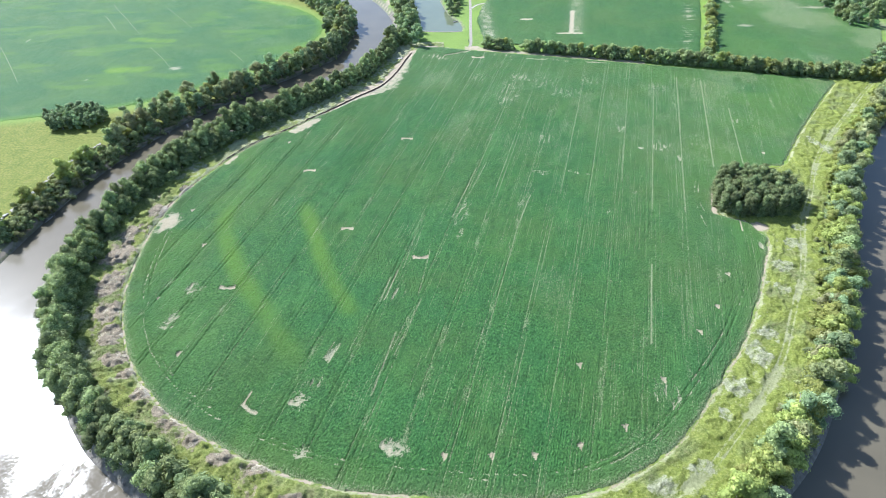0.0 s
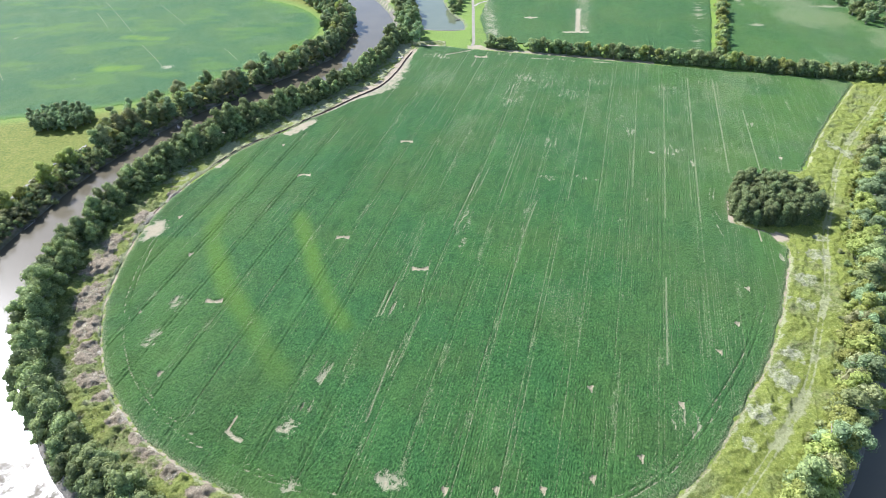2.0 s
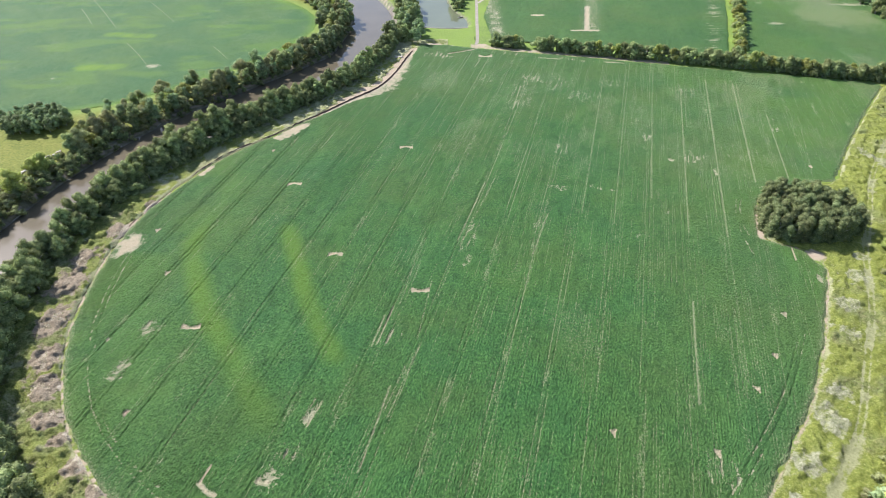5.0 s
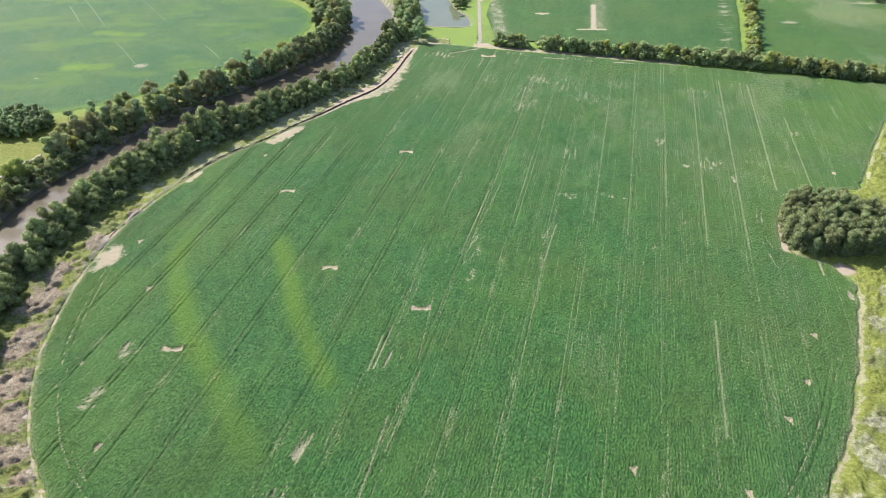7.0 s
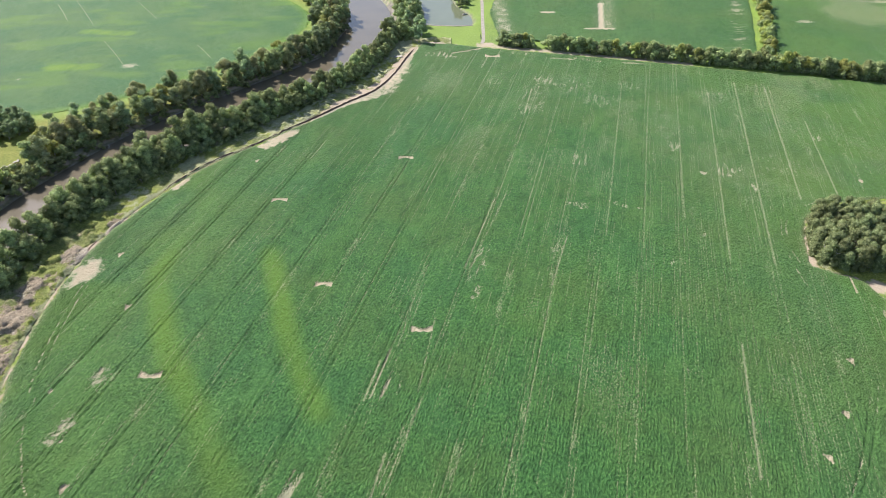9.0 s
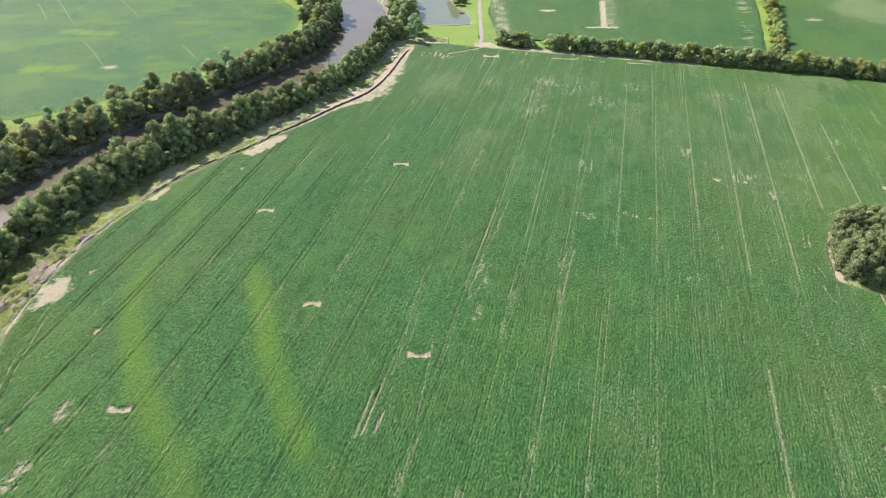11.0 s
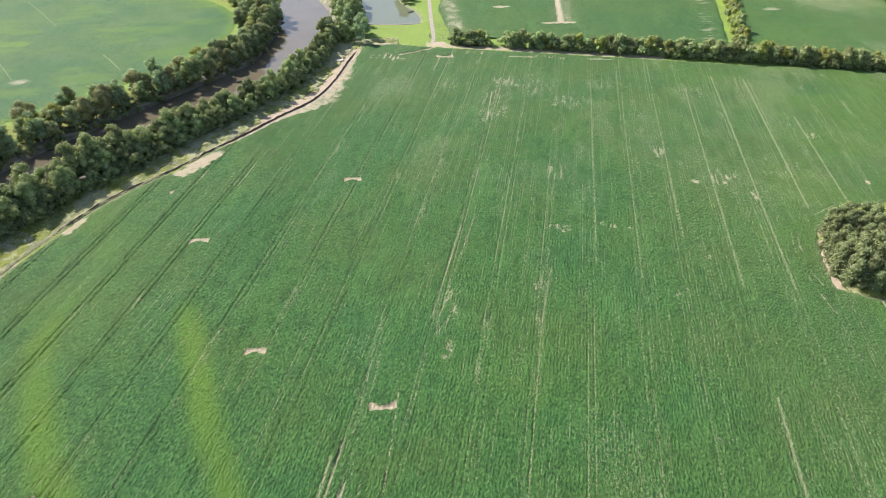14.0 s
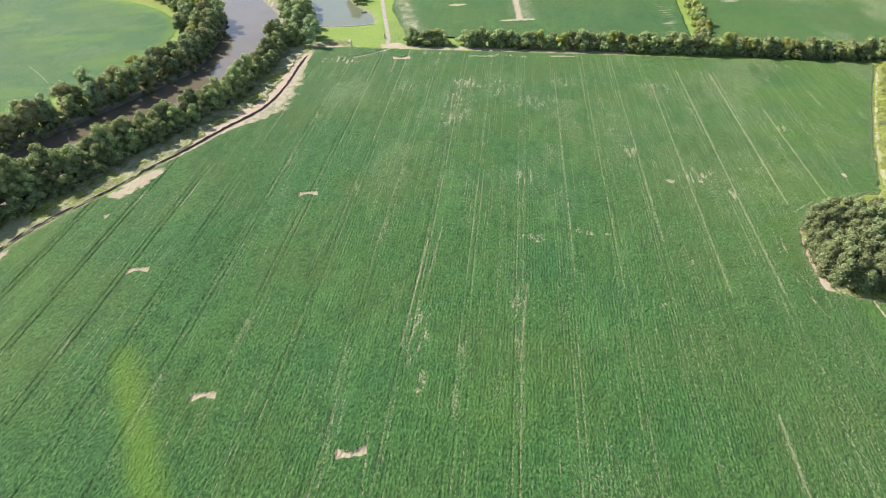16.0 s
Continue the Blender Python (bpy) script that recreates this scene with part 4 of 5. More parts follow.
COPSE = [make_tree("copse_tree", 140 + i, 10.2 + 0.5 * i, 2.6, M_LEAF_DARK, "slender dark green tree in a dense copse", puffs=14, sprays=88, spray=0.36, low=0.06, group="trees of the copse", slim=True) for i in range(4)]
HEDGE = [make_tree("hedgerow_tree", 150 + i, 7.4, 3.8, M_LEAF if i < 2 else M_LEAF_LIGHT, "rounded green hedgerow tree" if i < 2 else "rounded yellow-green hedgerow tree", puffs=16, sprays=40, spray=0.46, low=0.10, group="trees of the hedgerow") for i in range(4)]
SCRUB = [make_tree("shrub", 160 + i, 4.4, 2.7, (M_LEAF, M_LEAF_DARK, M_LEAF_GREY)[i], "low bushy shrub by the trees, some added to extend their shadow", "shrub", puffs=12, sprays=46, spray=0.36, low=0.06, group="shrubs on the river bank") for i in range(3)]
BUSH = [make_tree("bank_bush", 180 + i, 4.4, 2.7, (M_LEAF, M_LEAF_DARK, M_LEAF_GREY)[i], "low grey-green bush in the thicket across the river", "bush", puffs=12, sprays=46, spray=0.36, low=0.06, group="bushes across the river") for i in range(3)]

TREE_RNG = random.Random(11)


def belt(curve, offsets, gap, kinds, size, jitter=1.0, keep=None, lower=None):
    """Trees along a curve, offset to its right-hand (outer) side."""
    n = left_normals(curve)
    run = np.concatenate([[0], np.cumsum(np.linalg.norm(np.diff(curve[:, :2], axis=0), axis=1))])
    offset = offsets(curve[:, 1]) if callable(offsets) else offsets
    s = TREE_RNG.uniform(0, gap)
    while s < run[-1]:
        x = np.interp(s, run, curve[:, 0] - n[:, 0] * offset) + TREE_RNG.gauss(0, jitter)
        y = np.interp(s, run, curve[:, 1] - n[:, 1] * offset) + TREE_RNG.gauss(0, jitter)
        if keep is None or keep(x, y):
            k = TREE_RNG.uniform(*size) * (lower(y) if lower else 1.0)
            plant(TREE_RNG.choice(kinds), x, y, ground_at(x, y) - 0.1, k, TREE_RNG.uniform(0, 6.28), TREE_RNG.uniform(0.88, 1.12))
        s += gap * TREE_RNG.uniform(0.75, 1.25)


INNER_LEFT, INNER_RIGHT = spline(BANK_LEFT), spline(BANK_RIGHT[2:])
upstream = lambda y: float(np.interp(y, (165, 195, 225, 245, 265, 300, 340, 420), (1.0, 0.88, 0.78, 0.92, 1.04, 0.92, 0.80, 0.72)))
tree_line = lambda y: np.interp(y, (160, 200, 240, 285, 312, 335, 400), (6.0, 7.4, 9.4, 9.6, 7.6, 6.4, 6.0))
belt(INNER_LEFT, tree_line, 3.4, DEEP, (0.86, 1.08), lower=upstream)
belt(INNER_LEFT, lambda y: tree_line(y) + 3.4, 4.6, DEEP, (0.76, 1.0), keep=lambda x, y: y < 195 or 248 < y < 320, lower=upstream)
# front row set forward and thickened to lengthen the belt's shadow on the verge
belt(INNER_LEFT, lambda y: tree_line(y) - 3.6, 2.7, DEEP + SCRUB[:2], (0.64, 0.84), keep=lambda x, y: y > 176, lower=upstream)
# added shrubs, not seen here, that fill out and extend the belt's shadow
belt(INNER_LEFT, 3.2, 2.6, SCRUB[:2], (0.9, 1.4), keep=lambda x, y: 232 < y < 335, lower=upstream)
belt(INNER_LEFT, 6.0, 4.5, SCRUB[:2], (0.7, 1.1), keep=lambda x, y: y > 170)
belt(INNER_LEFT, 4.0, 17.0, SCRUB, (0.6, 1.0), keep=lambda x, y: y < 170)
belt(INNER_RIGHT, 6.5, 4.4, DEEP[1:3] + LIGHT + LIGHT[:2] + GREY[:1] + WOOD[:2], (0.85, 1.12))
belt(INNER_RIGHT, 10.2, 5.0, DEEP[1:2] + GREY[:1] + WOOD[:2] + LIGHT, (0.75, 1.0))
belt(INNER_RIGHT, 2.8, 7.0, SCRUB + LIGHT, (0.5, 0.8), lower=lambda y: 0.8)
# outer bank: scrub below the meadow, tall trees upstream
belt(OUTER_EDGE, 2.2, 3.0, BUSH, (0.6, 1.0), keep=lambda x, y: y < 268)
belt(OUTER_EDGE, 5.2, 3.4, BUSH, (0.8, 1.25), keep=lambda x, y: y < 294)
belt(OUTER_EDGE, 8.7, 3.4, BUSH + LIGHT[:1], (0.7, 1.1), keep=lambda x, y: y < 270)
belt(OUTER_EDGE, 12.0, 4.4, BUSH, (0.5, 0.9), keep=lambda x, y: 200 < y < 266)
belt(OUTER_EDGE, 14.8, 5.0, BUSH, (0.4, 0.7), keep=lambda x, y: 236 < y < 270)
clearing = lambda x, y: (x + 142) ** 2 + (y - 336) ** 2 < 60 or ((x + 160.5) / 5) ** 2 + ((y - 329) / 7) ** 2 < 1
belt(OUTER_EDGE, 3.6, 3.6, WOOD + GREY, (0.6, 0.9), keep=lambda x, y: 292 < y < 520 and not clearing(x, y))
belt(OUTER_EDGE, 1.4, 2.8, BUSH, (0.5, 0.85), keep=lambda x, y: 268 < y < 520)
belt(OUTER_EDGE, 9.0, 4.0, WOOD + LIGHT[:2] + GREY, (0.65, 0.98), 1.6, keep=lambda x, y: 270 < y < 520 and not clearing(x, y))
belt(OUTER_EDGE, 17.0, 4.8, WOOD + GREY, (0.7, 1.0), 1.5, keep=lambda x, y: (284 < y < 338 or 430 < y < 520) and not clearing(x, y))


def grove(region, count, kinds, size, apart):
    """Trees scattered through a region, a function of the place, with room between them."""
    placed = []
    (xa, xb), (ya, yb), test = region
    for _ in range(count * 40):
        x, y = TREE_RNG.uniform(xa, xb), TREE_RNG.uniform(ya, yb)
        if len(placed) < count and test(x, y) and all((x - a) ** 2 + (y - b) ** 2 > apart ** 2 for a, b in placed):
            placed.append((x, y))
            plant(TREE_RNG.choice(kinds), x, y, ground_at(x, y) - 0.1, TREE_RNG.uniform(*size), TREE_RNG.uniform(0, 6.28), TREE_RNG.uniform(0.9, 1.1))


def in_outline(points):
    poly = np.array(points, float)
    return lambda x, y: inside_distance(np.array([x]), np.array([y]), poly)[0] < 0


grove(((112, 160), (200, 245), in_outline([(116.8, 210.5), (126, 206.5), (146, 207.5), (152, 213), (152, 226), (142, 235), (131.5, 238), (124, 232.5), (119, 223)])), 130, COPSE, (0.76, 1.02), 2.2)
grove(((-222, -176), (280, 316), lambda x, y: ((x + 196) / 15) ** 2 + ((y - 298) / 9.5) ** 2 < 1), 44, WOOD[:2], (0.5, 0.66), 2.9)
grove(((-40, -8), (405, 540), lambda x, y: inside_distance(np.array([x]), np.array([y]), POND)[0] > 3 and seg_distance(np.array([x]), np.array([y]), RIVER)[0] > 3 and x < -14), 42, WOOD, (0.75, 1.0), 4.2)
grove(((-4, 20), (455, 540), in_outline([(9, 462), (14, 462), (14, 500), (8, 540), (2, 540), (4, 490)])), 14, WOOD[:3] + HEDGE[:1], (0.6, 0.85), 4.0)
grove(((285, 370), (425, 560), lambda x, y: 436 < y < 505 and x > 288 + 0.25 * abs(y - 455) and x < 345), 38, WOOD, (0.8, 1.0), 5.0)
grove(((250, 330), (335, 420), in_outline([(250, 352), (262, 345), (300, 372), (320, 400), (300, 400), (270, 372)])), 26, WOOD[:3] + LIGHT[:1], (0.7, 0.9), 5.0)

HEDGE_LINE = spline([(30, 401.8), (57, 395.2), (102, 384), (152, 371), (201, 357), (242, 347.5), (262, 344)])
belt(HEDGE_LINE, 0.0, 3.3, HEDGE + HEDGE[:2], (0.8, 1.15), 0.6, keep=lambda x, y: not 49 < x < 55 and x < 110)
belt(HEDGE_LINE, -0.5, 3.2, HEDGE[:2] + HEDGE[:2] + HEDGE[2:3], (0.9, 1.25), 0.9, keep=lambda x, y: x >= 108)
belt(HEDGE_LINE, -4.0, 5.0, HEDGE, (0.75, 1.0), 0.9, keep=lambda x, y: x >= 140)
CROSS_HEDGE = spline([(168, 378), (182, 414), (196, 452), (214, 505), (235, 560)])
# shrubs added under the hedge to darken its base and extend its shadow
belt(HEDGE_LINE, 1.6, 2.8, SCRUB[:2], (0.6, 0.95), 0.5, keep=lambda x, y: not 49 < x < 55)
belt(CROSS_HEDGE, 1.0, 4.0, HEDGE, (0.8, 1.15), 1.0)
plant(LIGHT[0], -166, 283, 0, 0.8, 1.0)
plant(LIGHT[1], -169.5, 286.5, 0, 0.66, 2.0)
# the belt goes on round the point of the bend
POINT = spline([(-24, 69), (10, 66), (40, 70), (66, 82)])
belt(POINT, 5.6, 4.2, DEEP + LIGHT[:1], (0.8, 1.05))
belt(POINT, 2.6, 7.0, SCRUB, (0.7, 1.1))


# ---- weeds and loose cover ----
def tufts(name, places, size, high, blades, material, label, category, seed, flat=0.5):
    """Clumps of leafy sprays on the ground, joined."""
    rng = np.random.default_rng(seed)
    p = np.repeat(places, blades, 0)
    n = len(p)
    s = np.repeat(size * rng.uniform(0.6, 1.4, len(places)), blades)
    off = rng.normal(0, 0.38, (n, 2)) * s[:, None]
    h = high * rng.uniform(0.25, 1.0, n) * np.repeat(rng.uniform(0.6, 1.3, len(places)), blades)
    z = np.repeat(ground_height(places[:, 0], places[:, 1])[0], blades)
    c = np.stack([p[:, 0] + off[:, 0], p[:, 1] + off[:, 1], z + h], 1)
    up = rng.normal(0, flat * 0.5, (n, 3))
    up[:, 2] = 1
    v, f = diamonds(rng, c, up, size * 0.62, 1.3)
    return thing(name, mesh_from(name, v, f, smooth=False), material, label, category, "stuff")


def scatter(count, box, test, seed):
    rng = np.random.default_rng(seed)
    x, y = rng.uniform(box[0], box[1], count), rng.uniform(box[2], box[3], count)
    keep = test(x, y, rng)
    return np.stack([x[keep], y[keep]], 1)


CROP_EDGE = CROP_OUTLINE[::3]
BEND_EDGE = BEND[::3]


def verge(x, y, rng):
    out = inside_distance(x, y, CROP_EDGE)
    land = inside_distance(x, y, BEND_EDGE)
    clumpy = fbm(x, y, 7, 81)
    sandy = np.zeros(len(x))
    for a, c, rx, ry, s in SANDY_GROUND:
        sandy = np.maximum(sandy, s * np.clip(1.5 - np.hypot((x - a) / rx, (y - c) / ry), 0, 1))
    sandy = np.maximum(sandy, wash(x, y, out))
    mown = (x > 60) & (land > -6.5) & (land < -1.5)
    return (out > 0.9 + rng.uniform(0, 0.8, len(x))) & (land < 5) & (rng.random(len(x)) < np.clip(clumpy * 1.6 - 0.15, 0.25, 1) * np.where(mown, 0.12, 1) * (1 - 0.93 * np.clip(sandy * 1.6, 0, 1)))


def build_verge(box, label, right):
    """A ragged, lumpy blanket of weeds between the crop and the bank's trees."""
    gx, gy = np.arange(box[0], box[1], 0.5), np.arange(box[2], box[3], 0.5)
    X, Y = (a.ravel() for a in np.meshgrid(gx, gy))
    coarse = inside_distance(X[::1], Y, BEND[::6])
    f = grid_faces(len(gx), len(gy))
    f = f[((coarse[f] < 6) & (coarse[f] > -42)).all(1)]
    used = np.zeros(len(X), bool)
    used[f.ravel()] = True
    index = np.cumsum(used) - 1
    X, Y, f = X[used], Y[used], index[f]
    out, land = inside_distance(X, Y, CROP_EDGE), inside_distance(X, Y, BEND_EDGE)
    keep = ((out[f] > 0.2) & (land[f] < 5.5)).all(1)
    f = f[keep]
    used = np.zeros(len(X), bool)
    used[f.ravel()] = True
    index = np.cumsum(used) - 1
    X, Y, f, out, land = X[used], Y[used], index[f], out[used], land[used]
    sandy = wash(X, Y, out)
    for a, c, rx, ry, s in SANDY_GROUND:
        sandy = np.maximum(sandy, s * np.clip(1.5 - np.hypot((X - a) / rx, (Y - c) / ry), 0, 1))
    dead, seed = np.zeros(len(X)), np.zeros(len(X))
    for x, y, a, c in DEAD_BRUSH:
        dead = np.maximum(dead, np.clip(1.6 - np.hypot((X - x) / a, (Y - y) / c) - 1.7 * (fbm(X, Y, 4.5, 98) - 0.45), 0, 0.85))
    dead = np.maximum(dead, 0.45 * sstep(0.50, 0.64, fbm(X, Y, 6.5, 90)) * (Y < 240) * (not right) * sstep(0.0, 1.5, out) * sstep(0.5, -2.5, land))
    for x, y, a, c in SEED_HEADS:
        seed = np.maximum(seed, np.clip(1.45 - np.hypot((X - x) / a, (Y - y) / c) - 2.2 * (fbm(X, Y, 4.5, 97) - 0.42), 0, 0.55))
    seed = np.maximum(seed, (0.0 if right else 0.5) * sstep(228, 246, Y) * sstep(0.32, 0.6, fbm(X, Y, 8, 99)))
    path = np.clip(1.35 - np.abs(land + 4.0) / 1.9, 0, 1) * right
    rut = np.clip(1.2 - np.abs(np.abs(land + 4.0) - 0.8) / 0.35, 0, 1) * right
    path = path * (0.3 + 0.6 * fbm(X, Y, 7, 91))
    rim = np.clip(1.4 - out / 1.5, 0, 1)
    low = np.clip(1 - path - 0.7 * rim - sandy, 0, 1) * np.where(right | (Y < 236), 1.0, 0.55)
    h = low * (0.05 + 1.1 * sstep(0.3, 0.75, fbm(X, Y, 2.4, 96)) + 0.8 * (vnoise(X, Y, 1.05, 95) - 0.35) + 0.3 * dead) * (0.8 if right else 1.05)
    z = ground_height(X, Y)[0] + np.maximum(h, 0.0) + 0.12 - 0.06 * rut - 0.55 * (sandy > 0.5) - 0.3 * (out < 0.7)
    lush = np.where(right, 0.8, np.where(Y > 236, 0.85, 0.6)) * sstep(0.30, 0.62, fbm(X, Y, 9, 94) + 0.1 * right) + 0.5 * rim * (not right)
    straw = np.clip(0.5 * path + 0.3 * rut + 0.75 * rim * fbm(X, Y, 5, 93) * 1.6 + 0.35 * sstep(0.5, 0.7, fbm(X, Y, 12, 92)) + (0.12 + 0.26 * (Y > 236)) * (not right), 0, 1)
    me = mesh_from("verge", np.stack([X, Y, z], 1), f)
    paint(me, "cover", np.stack([np.clip(dead, 0, 1), np.clip(lush, 0, 1), np.clip(seed, 0, 1), 1 - straw], 1))
    return thing("weeds", me, M_VERGE, label, "weeds", "stuff")


build_verge((-146, 2, 64, 412), "rough green and brown weeds on the field's verge", False)
build_verge((0, 264, 64, 348), "yellow-green weeds on the wide verge with a faint track", True)
LEFT_WEEDS = scatter(80000, (-145, 0, 66, 410), verge, 1)
RIGHT_WEEDS = scatter(80000, (0, 262, 66, 345), verge, 2)
tufts("weeds", LEFT_WEEDS[LEFT_WEEDS[:, 1] < 236], 0.5, 0.75, 4, M_WEED, "tall green and yellow weeds on the field verge", "weeds", 3)
tufts("weeds", LEFT_WEEDS[LEFT_WEEDS[:, 1] >= 236], 0.42, 0.45, 3, M_WEED_PALE, "short pale grass and weeds beside the earth bank", "weeds", 13)
tufts("weeds", RIGHT_WEEDS, 0.42, 0.6, 3, M_WEED_PALE, "yellow-green grass and weeds on the wide verge", "weeds", 4)

def patch_places(patches, per_m2, seed):
    rng = np.random.default_rng(seed)
    out = []
    for x, y, a, b in patches:
        n = int(pi * a * b * per_m2)
        r, t = np.abs(rng.normal(0, 0.75, n)), rng.uniform(0, 2 * pi, n)
        out.append(np.stack([x + a * r * np.cos(t), y + b * r * np.sin(t)], 1))
    p = np.vstack(out)
    return p[inside_distance(p[:, 0], p[:, 1], CROP_EDGE) > 0.4]



def brush_mound(x, y, a, b, seed):
    """A low lumpy mound of dead brush; gives the places of the loose stems on it."""
    rng = np.random.default_rng(seed)
    rings, spokes = 14, 40
    r, t = np.repeat(np.linspace(0.04, 1.42, rings), spokes), np.tile(np.linspace(0, 2 * pi, spokes, endpoint=False), rings)
    r = r * (1 + 0.3 * np.sin(2 * t + seed) + 0.18 * np.sin(3 * t + 2 * seed) + 0.1 * np.sin(7 * t + 3 * seed))

    def lump(px, py, d):
        z = ground_height(px, py)[0] + 0.75 * np.clip(1.0 - 0.7 * d ** 2, -0.3, 1) * (0.7 + 0.6 * fbm(px, py, 2.4, seed)) + 0.14 * (vnoise(px, py, 0.5, 3) - 0.5)
        return np.where(inside_distance(px, py, CROP_EDGE) > 0.3, z, -0.3)
    px, py = x + a * r * np.cos(t), y + b * r * np.sin(t)
    v = np.stack([px, py, lump(px, py, np.hypot((px - x) / a, (py - y) / b))], 1)
    k = np.arange((rings - 1) * spokes)
    f = np.stack([k, k - k % spokes + (k + 1) % spokes, k - k % spokes + (k + 1) % spokes + spokes, k + spokes], 1)
    thing("brush_mound", mesh_from("brush_mound", v, f), M_BRUSH, "low mound of grey-brown dead brush beside the crop", "brush mound", group="mounds of dead brush")
    n = int(pi * a * b * 10)
    d, s = np.abs(rng.normal(0, 0.8, n)), rng.uniform(0, 2 * pi, n)
    qx, qy = x + a * d * np.cos(s), y + b * d * np.sin(s)
    qz = lump(qx, qy, d) + rng.uniform(0.02, 0.25, n)
    return np.stack([qx, qy, qz], 1)[qz > -0.1]


stem_rng = np.random.default_rng(61)
stems = np.vstack([brush_mound(x, y, a, b, k + 1) for k, (x, y, a, b) in enumerate(DEAD_BRUSH)])
stem_mesh = mesh_from("dead_stems", *diamonds(stem_rng, stems, np.tile((0.0, 0.0, 1.0), (len(stems), 1)), 0.22, 2.6), smooth=False)
thing("dead_stems", stem_mesh, M_DEAD, "loose bleached dead weed stems over the brush", "dead weeds", "stuff")
tufts("seed_heads", patch_places(SEED_HEADS, 1.3, 7), 0.28, 0.7, 3, M_BLOOM, "patches of pale grey seeding weeds on the verge", "weeds", 8, 0.8)


# ---- earth bank along the crop's left edge ----
def ridge(name, curve, half, high, material, label, seed):
    rng = np.random.default_rng(seed)
    n = left_normals(curve)
    prof = [(-1.0, -0.1), (-0.55, 0.75), (-0.1, 1.0), (0.35, 0.85), (1.0, -0.1)]
    v = []
    for i, c in enumerate(curve[:, :2]):
        fade = min(1.0, i / 4, (len(curve) - 1 - i) / 4)
        w, h = half * rng.uniform(0.75, 1.25), high * rng.uniform(0.65, 1.2) * fade
        j = rng.normal(0, 0.12, 2)
        v += [(*(c + n[i] * w * a + j), h * b if b > 0 else -0.1) for a, b in prof]
    me = mesh_from(name, v, grid_faces(len(prof), len(curve)))
    return thing(name, me, material, label, "earth bank", "structure")


edge_curve = spline(CROP_LEFT_EDGE, 1.6)
edge_curve = edge_curve - np.hstack([left_normals(edge_curve) * 1.2])
far_part = edge_curve[(edge_curve[:, 1] > 250) & (edge_curve[:, 1] < 396)]
near_part = edge_curve[(edge_curve[:, 1] > 150) & (edge_curve[:, 1] <= 252)]
# raised ridges in place of a cut ditch; their shaded side draws the dark line
ridge("earth_bank", far_part, 0.45, 0.7, M_DIRT, "dark earth ridge along the field edge, raised for the ditch's shaded line", 1)
ridge("earth_bank", near_part, 0.4, 0.22, M_DIRT, "low dark earth ridge along the field edge", 2)

# ---- lane, dam and far yard ----
LANE = spline([(18.5, 403), (20, 410), (21, 440), (22.3, 475), (23.2, 506), (25, 570)], 2.5)
ribbon("lane", LANE, 1.0, 0.06, M_GRAVEL, "pale gravel farm lane", "lane", "structure", 0.05)
ribbon("lane", spline([(23.5, 484), (28, 492), (38, 499), (44, 500)], 2.0), 0.9, 0.08, M_GRAVEL, "pale gravel side track", "lane", "structure", 0.05)
ribbon("dam_edge", spline([(-15, 434.2), (-4, 432.4), (8, 432.2), (15, 433.5)], 1.5), 0.55, 0.0, M_GRAVEL, "pale gravel edge along the pond's dam", "dam", "structure", 0.3)


def box(bm, size, m=Matrix()):
    r = bmesh.ops.create_cube(bm, size=1, matrix=m @ Matrix.Diagonal((*size, 1)))
    return r["verts"]


def solid(name, build, material, parent=None, label="", bevel=0.0):
    bm = bmesh.new()
    build(bm)
    if bevel:
        bmesh.ops.bevel(bm, geom=bm.edges[:], offset=bevel, segments=2, affect="EDGES", profile=0.6)
    me = bpy.data.meshes.new(name)
    bm.to_mesh(me)
    bm.free()
    me.materials.append(material)
    ob = new(name, me)
    if parent:
        ob.parent = parent
    return tagged(ob, label)


def rubble(seed):
    rng = random.Random(seed)

    def build(bm):
        box(bm, (1.9, 1.2, 0.55))
        bmesh.ops.subdivide_edges(bm, edges=bm.edges[:], cuts=1, use_grid_fill=True)
        for v in bm.verts:
            v.co += Vector((rng.gauss(0, 0.1), rng.gauss(0, 0.1), rng.gauss(0, 0.06)))
    return solid("concrete_slab", build, M_CONCRETE, bevel=0.04)


slabs = [tagged(rubble(i), "broken pale concrete slab in a row along the bank top", "rubble", "slabs along the bank top") for i in range(3)]
slab_rng = random.Random(5)
slab_line = spline([(-187, 203), (-185, 214.7), (-183.4, 225.5), (-181.6, 242), (-179.7, 254.5), (-176.5, 265), (-172, 274)], 1.0)
fresh = set(slabs)
for k in range(70):
    c = slab_line[int(k / 70 * (len(slab_line) - 1))]
    proto = slab_rng.choice(slabs)
    s = slab_rng.uniform(0.5, 1.0)
    m = Matrix.LocRotScale((c[0] + slab_rng.gauss(0, 0.4), c[1] + slab_rng.gauss(0, 0.5), 0.22), Euler((slab_rng.gauss(0, 0.15), slab_rng.gauss(0, 0.15), 1.4 + slab_rng.gauss(0, 0.35))), (s, s, s))
    if proto in fresh:
        fresh.discard(proto)
        proto.matrix_basis = m
    else:
        copy_thing(proto, m @ Matrix.Diagonal((*[1 / q for q in proto.scale], 1)))


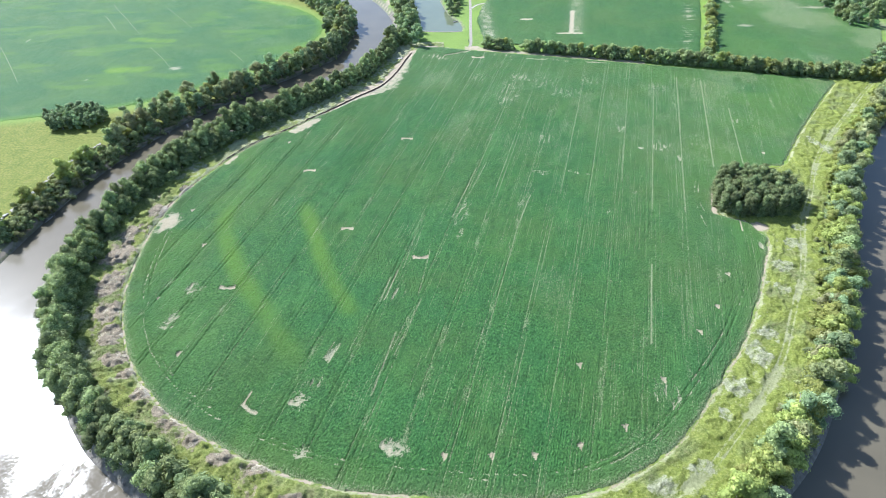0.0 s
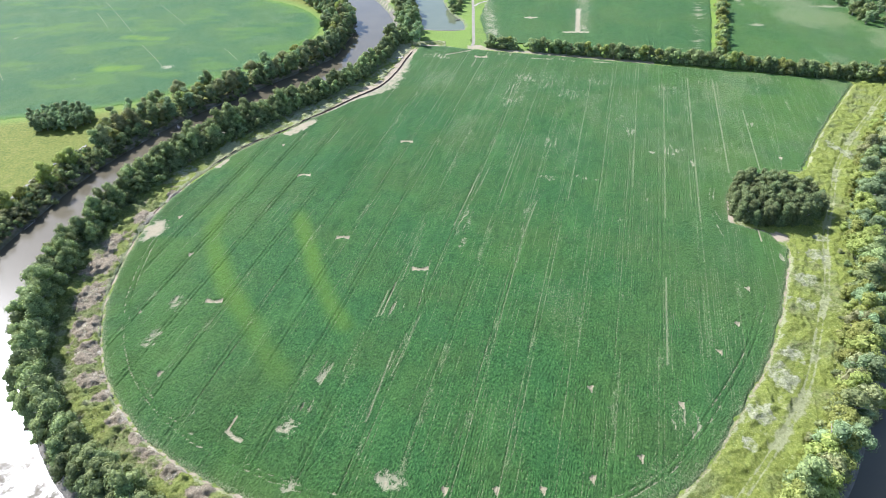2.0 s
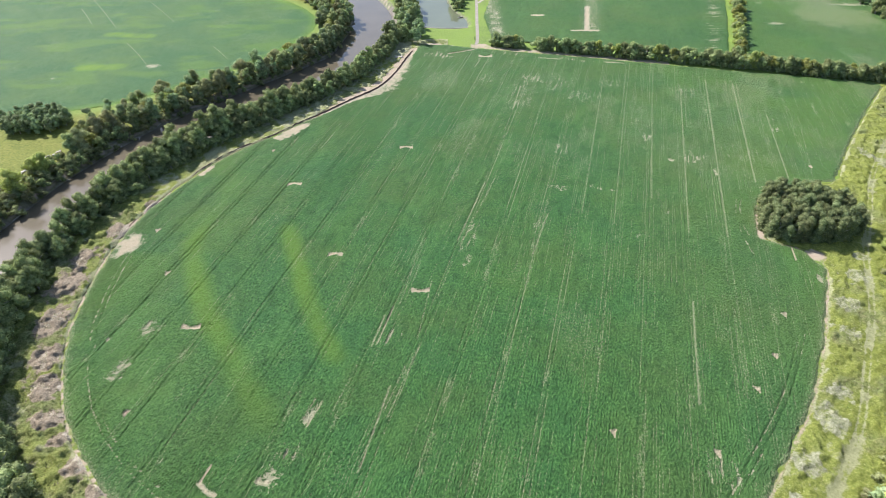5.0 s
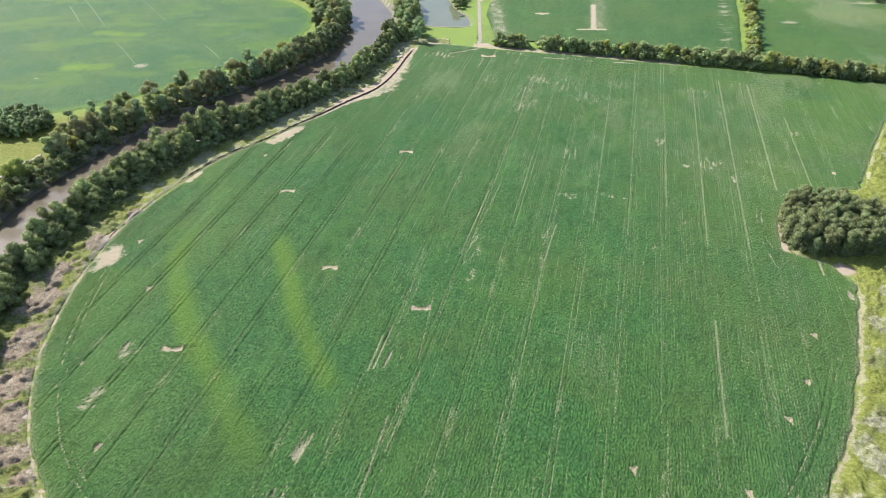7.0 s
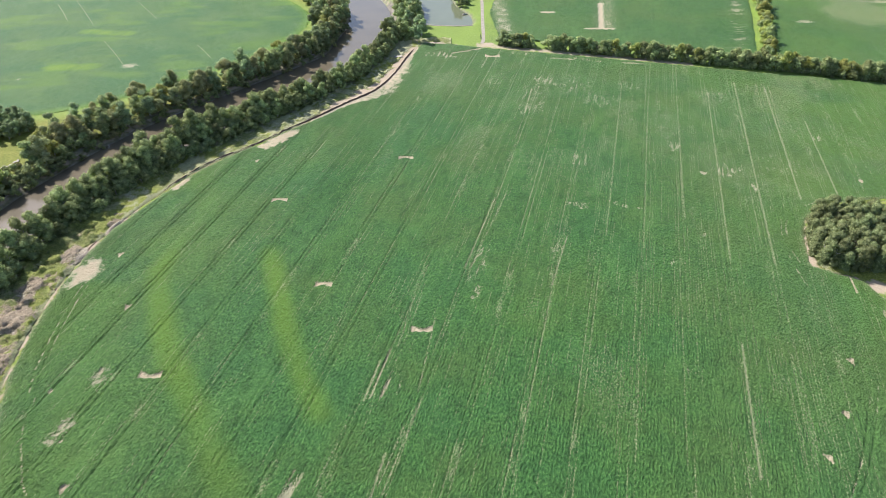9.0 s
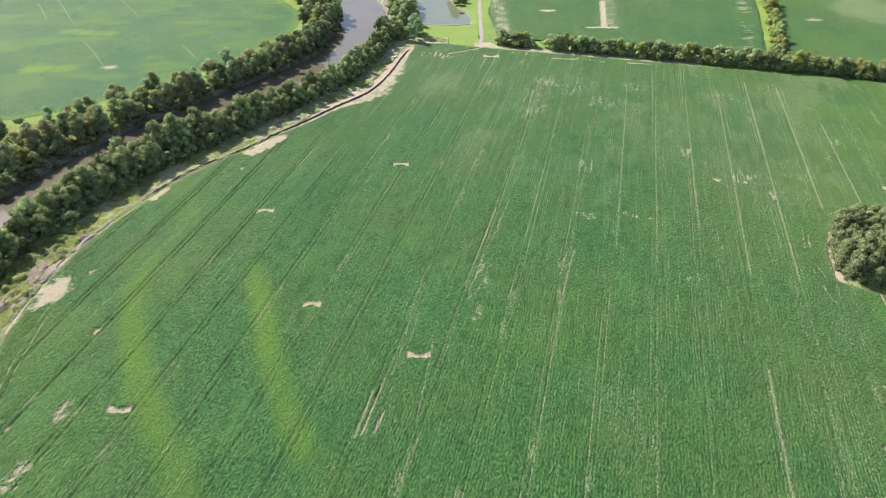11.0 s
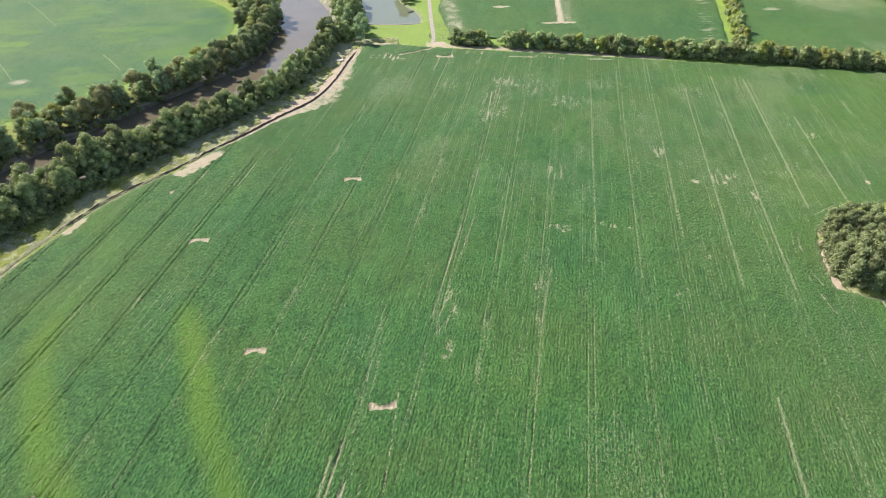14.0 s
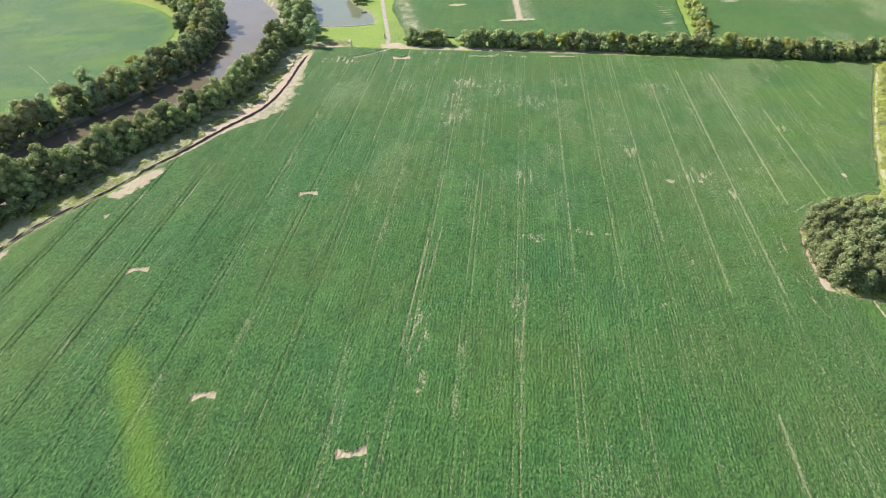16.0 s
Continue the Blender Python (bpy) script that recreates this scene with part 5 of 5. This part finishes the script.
# driftwood on the muddy outer bank
def log(seed, length):
    rng = np.random.default_rng(seed)
    pts = [np.array([length * (t - 0.5), rng.normal(0, 0.15), 0.16 + rng.normal(0, 0.04)]) for t in (0, 0.3, 0.65, 1)]
    pieces = [tube(pts, [0.2, 0.19, 0.15, 0.08])]
    for k in range(3):
        a = pts[1] * (1 - k * 0.3) + pts[2] * k * 0.3
        pieces.append(tube([a, a + np.array([0.5, (-1) ** k * 0.8, 0.4]), a + np.array([1.0, (-1) ** k * 1.3, 0.5])], [0.09, 0.06, 0.03], 5))
    v, f = join(pieces)
    return thing("driftwood_log", mesh_from("driftwood_log", v, f), M_WOOD, "bleached driftwood log on the muddy bank", "log", group="logs on the bank")


log_rng = random.Random(9)
for k in range(22):
    i = log_rng.randrange(int(len(OUTER_EDGE) * 0.25), len(OUTER_EDGE) - 3)
    d = log_rng.uniform(-0.5, 4.0)
    n = left_normals(OUTER_EDGE)[i]
    x, y = OUTER_EDGE[i] - n * d
    ob = log(k, log_rng.uniform(3.5, 7.5))
    ob.matrix_basis = pose(x, y, max(ground_at(x, y), -2.6), 0, 0, degrees_along(OUTER_EDGE, i) + log_rng.gauss(0, 25))


# small boat drawn up on the pond's shore
def boat():
    root = tagged(new("rowing_boat"), "small white rowing boat on the pond's shore", "boat")

    def hull(bm):
        ring = []
        for t in np.linspace(0, 1, 7):
            w = 0.68 * (1 - max(0, t - 0.45) ** 2 * 2.6)
            x = 3.4 * (t - 0.5)
            ring.append([bm.verts.new(p) for p in ((x, -w, 0.48), (x, -w * 0.8, 0.05), (x, w * 0.8, 0.05), (x, w, 0.48), (x, w * 0.9, 0.46), (x, w * 0.7, 0.12), (x, -w * 0.7, 0.12), (x, -w * 0.9, 0.46))])
        for a, b in zip(ring, ring[1:]):
            for i in range(8):
                bm.faces.new((a[i], a[(i + 1) % 8], b[(i + 1) % 8], b[i]))
        bm.faces.new(ring[0])
        bm.faces.new(ring[-1][::-1])
    solid("hull", hull, M_CONCRETE, root, "white painted hull")
    for x in (-0.9, 0.3):
        solid("seat", lambda bm: box(bm, (0.28, 1.1, 0.05), Matrix.Translation((x, 0, 0.34))), M_WOOD, root, "weathered wooden seat")
    return root


boat().matrix_basis = pose(10.5, 456.5, -1.05, 0, 0, 25)


# small dark object beside the lane, given the form of an open gate by guess
def gate():
    root = tagged(new("field_gate"), "small dark object beside the lane, built as an open field gate", "gate")
    for x in (0.0, 3.0):
        solid("post", lambda bm: box(bm, (0.16, 0.16, 1.5), Matrix.Translation((x, 0, 0.75))), M_DARK, root, bevel=0.02)
    for z in (0.3, 0.55, 0.8, 1.05, 1.25):
        solid("rail", lambda bm: box(bm, (2.84, 0.06, 0.09), Matrix.Translation((1.5, 0, z))), M_DARK, root)
    return root


gate().matrix_basis = pose(18.0, 411.0, 0, 0, 0, 80)


# pickup parked at the far end of the lane
def pickup():
    root = tagged(new("pickup_truck"), "dark blue pickup truck parked on the lane", "pickup truck")

    def body(bm):
        box(bm, (5.3, 1.9, 0.55), Matrix.Translation((0, 0, 0.75)))
        box(bm, (1.2, 1.8, 0.2), Matrix.Translation((1.9, 0, 1.1)))
        for y in (-0.88, 0.88):
            box(bm, (2.2, 0.08, 0.4), Matrix.Translation((-1.5, y, 1.2)))
        box(bm, (0.08, 1.8, 0.4), Matrix.Translation((-2.6, 0, 1.2)))
    solid("body", body, M_PAINT, root, bevel=0.03)

    def cabin(bm):
        for v in box(bm, (2.1, 1.7, 0.72), Matrix.Translation((0.35, 0, 1.36))):
            if v.co.z > 1.4:
                v.co.x = 0.35 + (v.co.x - 0.35) * 0.72
                v.co.y *= 0.86
    cab = solid("cabin", cabin, M_PAINT, root, bevel=0.04)
    for x, s in ((1.28, 1), (-0.58, -1)):
        solid("window", lambda bm: box(bm, (0.03, 1.4, 0.5), pose(x, 0, 1.42, 0, -26 * s, 0)), M_GLASS, cab, "dark window glass")
    for x in (-1.6, 1.65):
        for y in (-0.86, 0.86):
            def tyre(bm):
                bmesh.ops.create_cone(bm, cap_ends=True, segments=16, radius1=0.38, radius2=0.38, depth=0.26, matrix=pose(x, y, 0.38, 90, 0, 0))
            solid("wheel", tyre, M_DARK, root, "black tyre", 0.03)
    return root


pickup().matrix_basis = pose(24.6, 509.0, 0.05, 0, 0, 8)


# pale concrete slab beside the earth bank; its headwall form is guessed
headwall = tagged(new("headwall"), "pale concrete slab beside the earth bank, built as a headwall", "headwall")
solid("slab", lambda bm: box(bm, (4.4, 1.9, 0.5), Matrix.Translation((0, 0, 0.2))), M_CONCRETE, headwall, bevel=0.05)
for sx in (-1.9, 1.9):
    solid("wing_wall", lambda bm: box(bm, (0.3, 1.7, 0.4), Matrix.Translation((sx, 0, 0.62))), M_CONCRETE, headwall, bevel=0.04)
headwall.matrix_basis = pose(-27.2, 383, 0, 0, 0, 15)
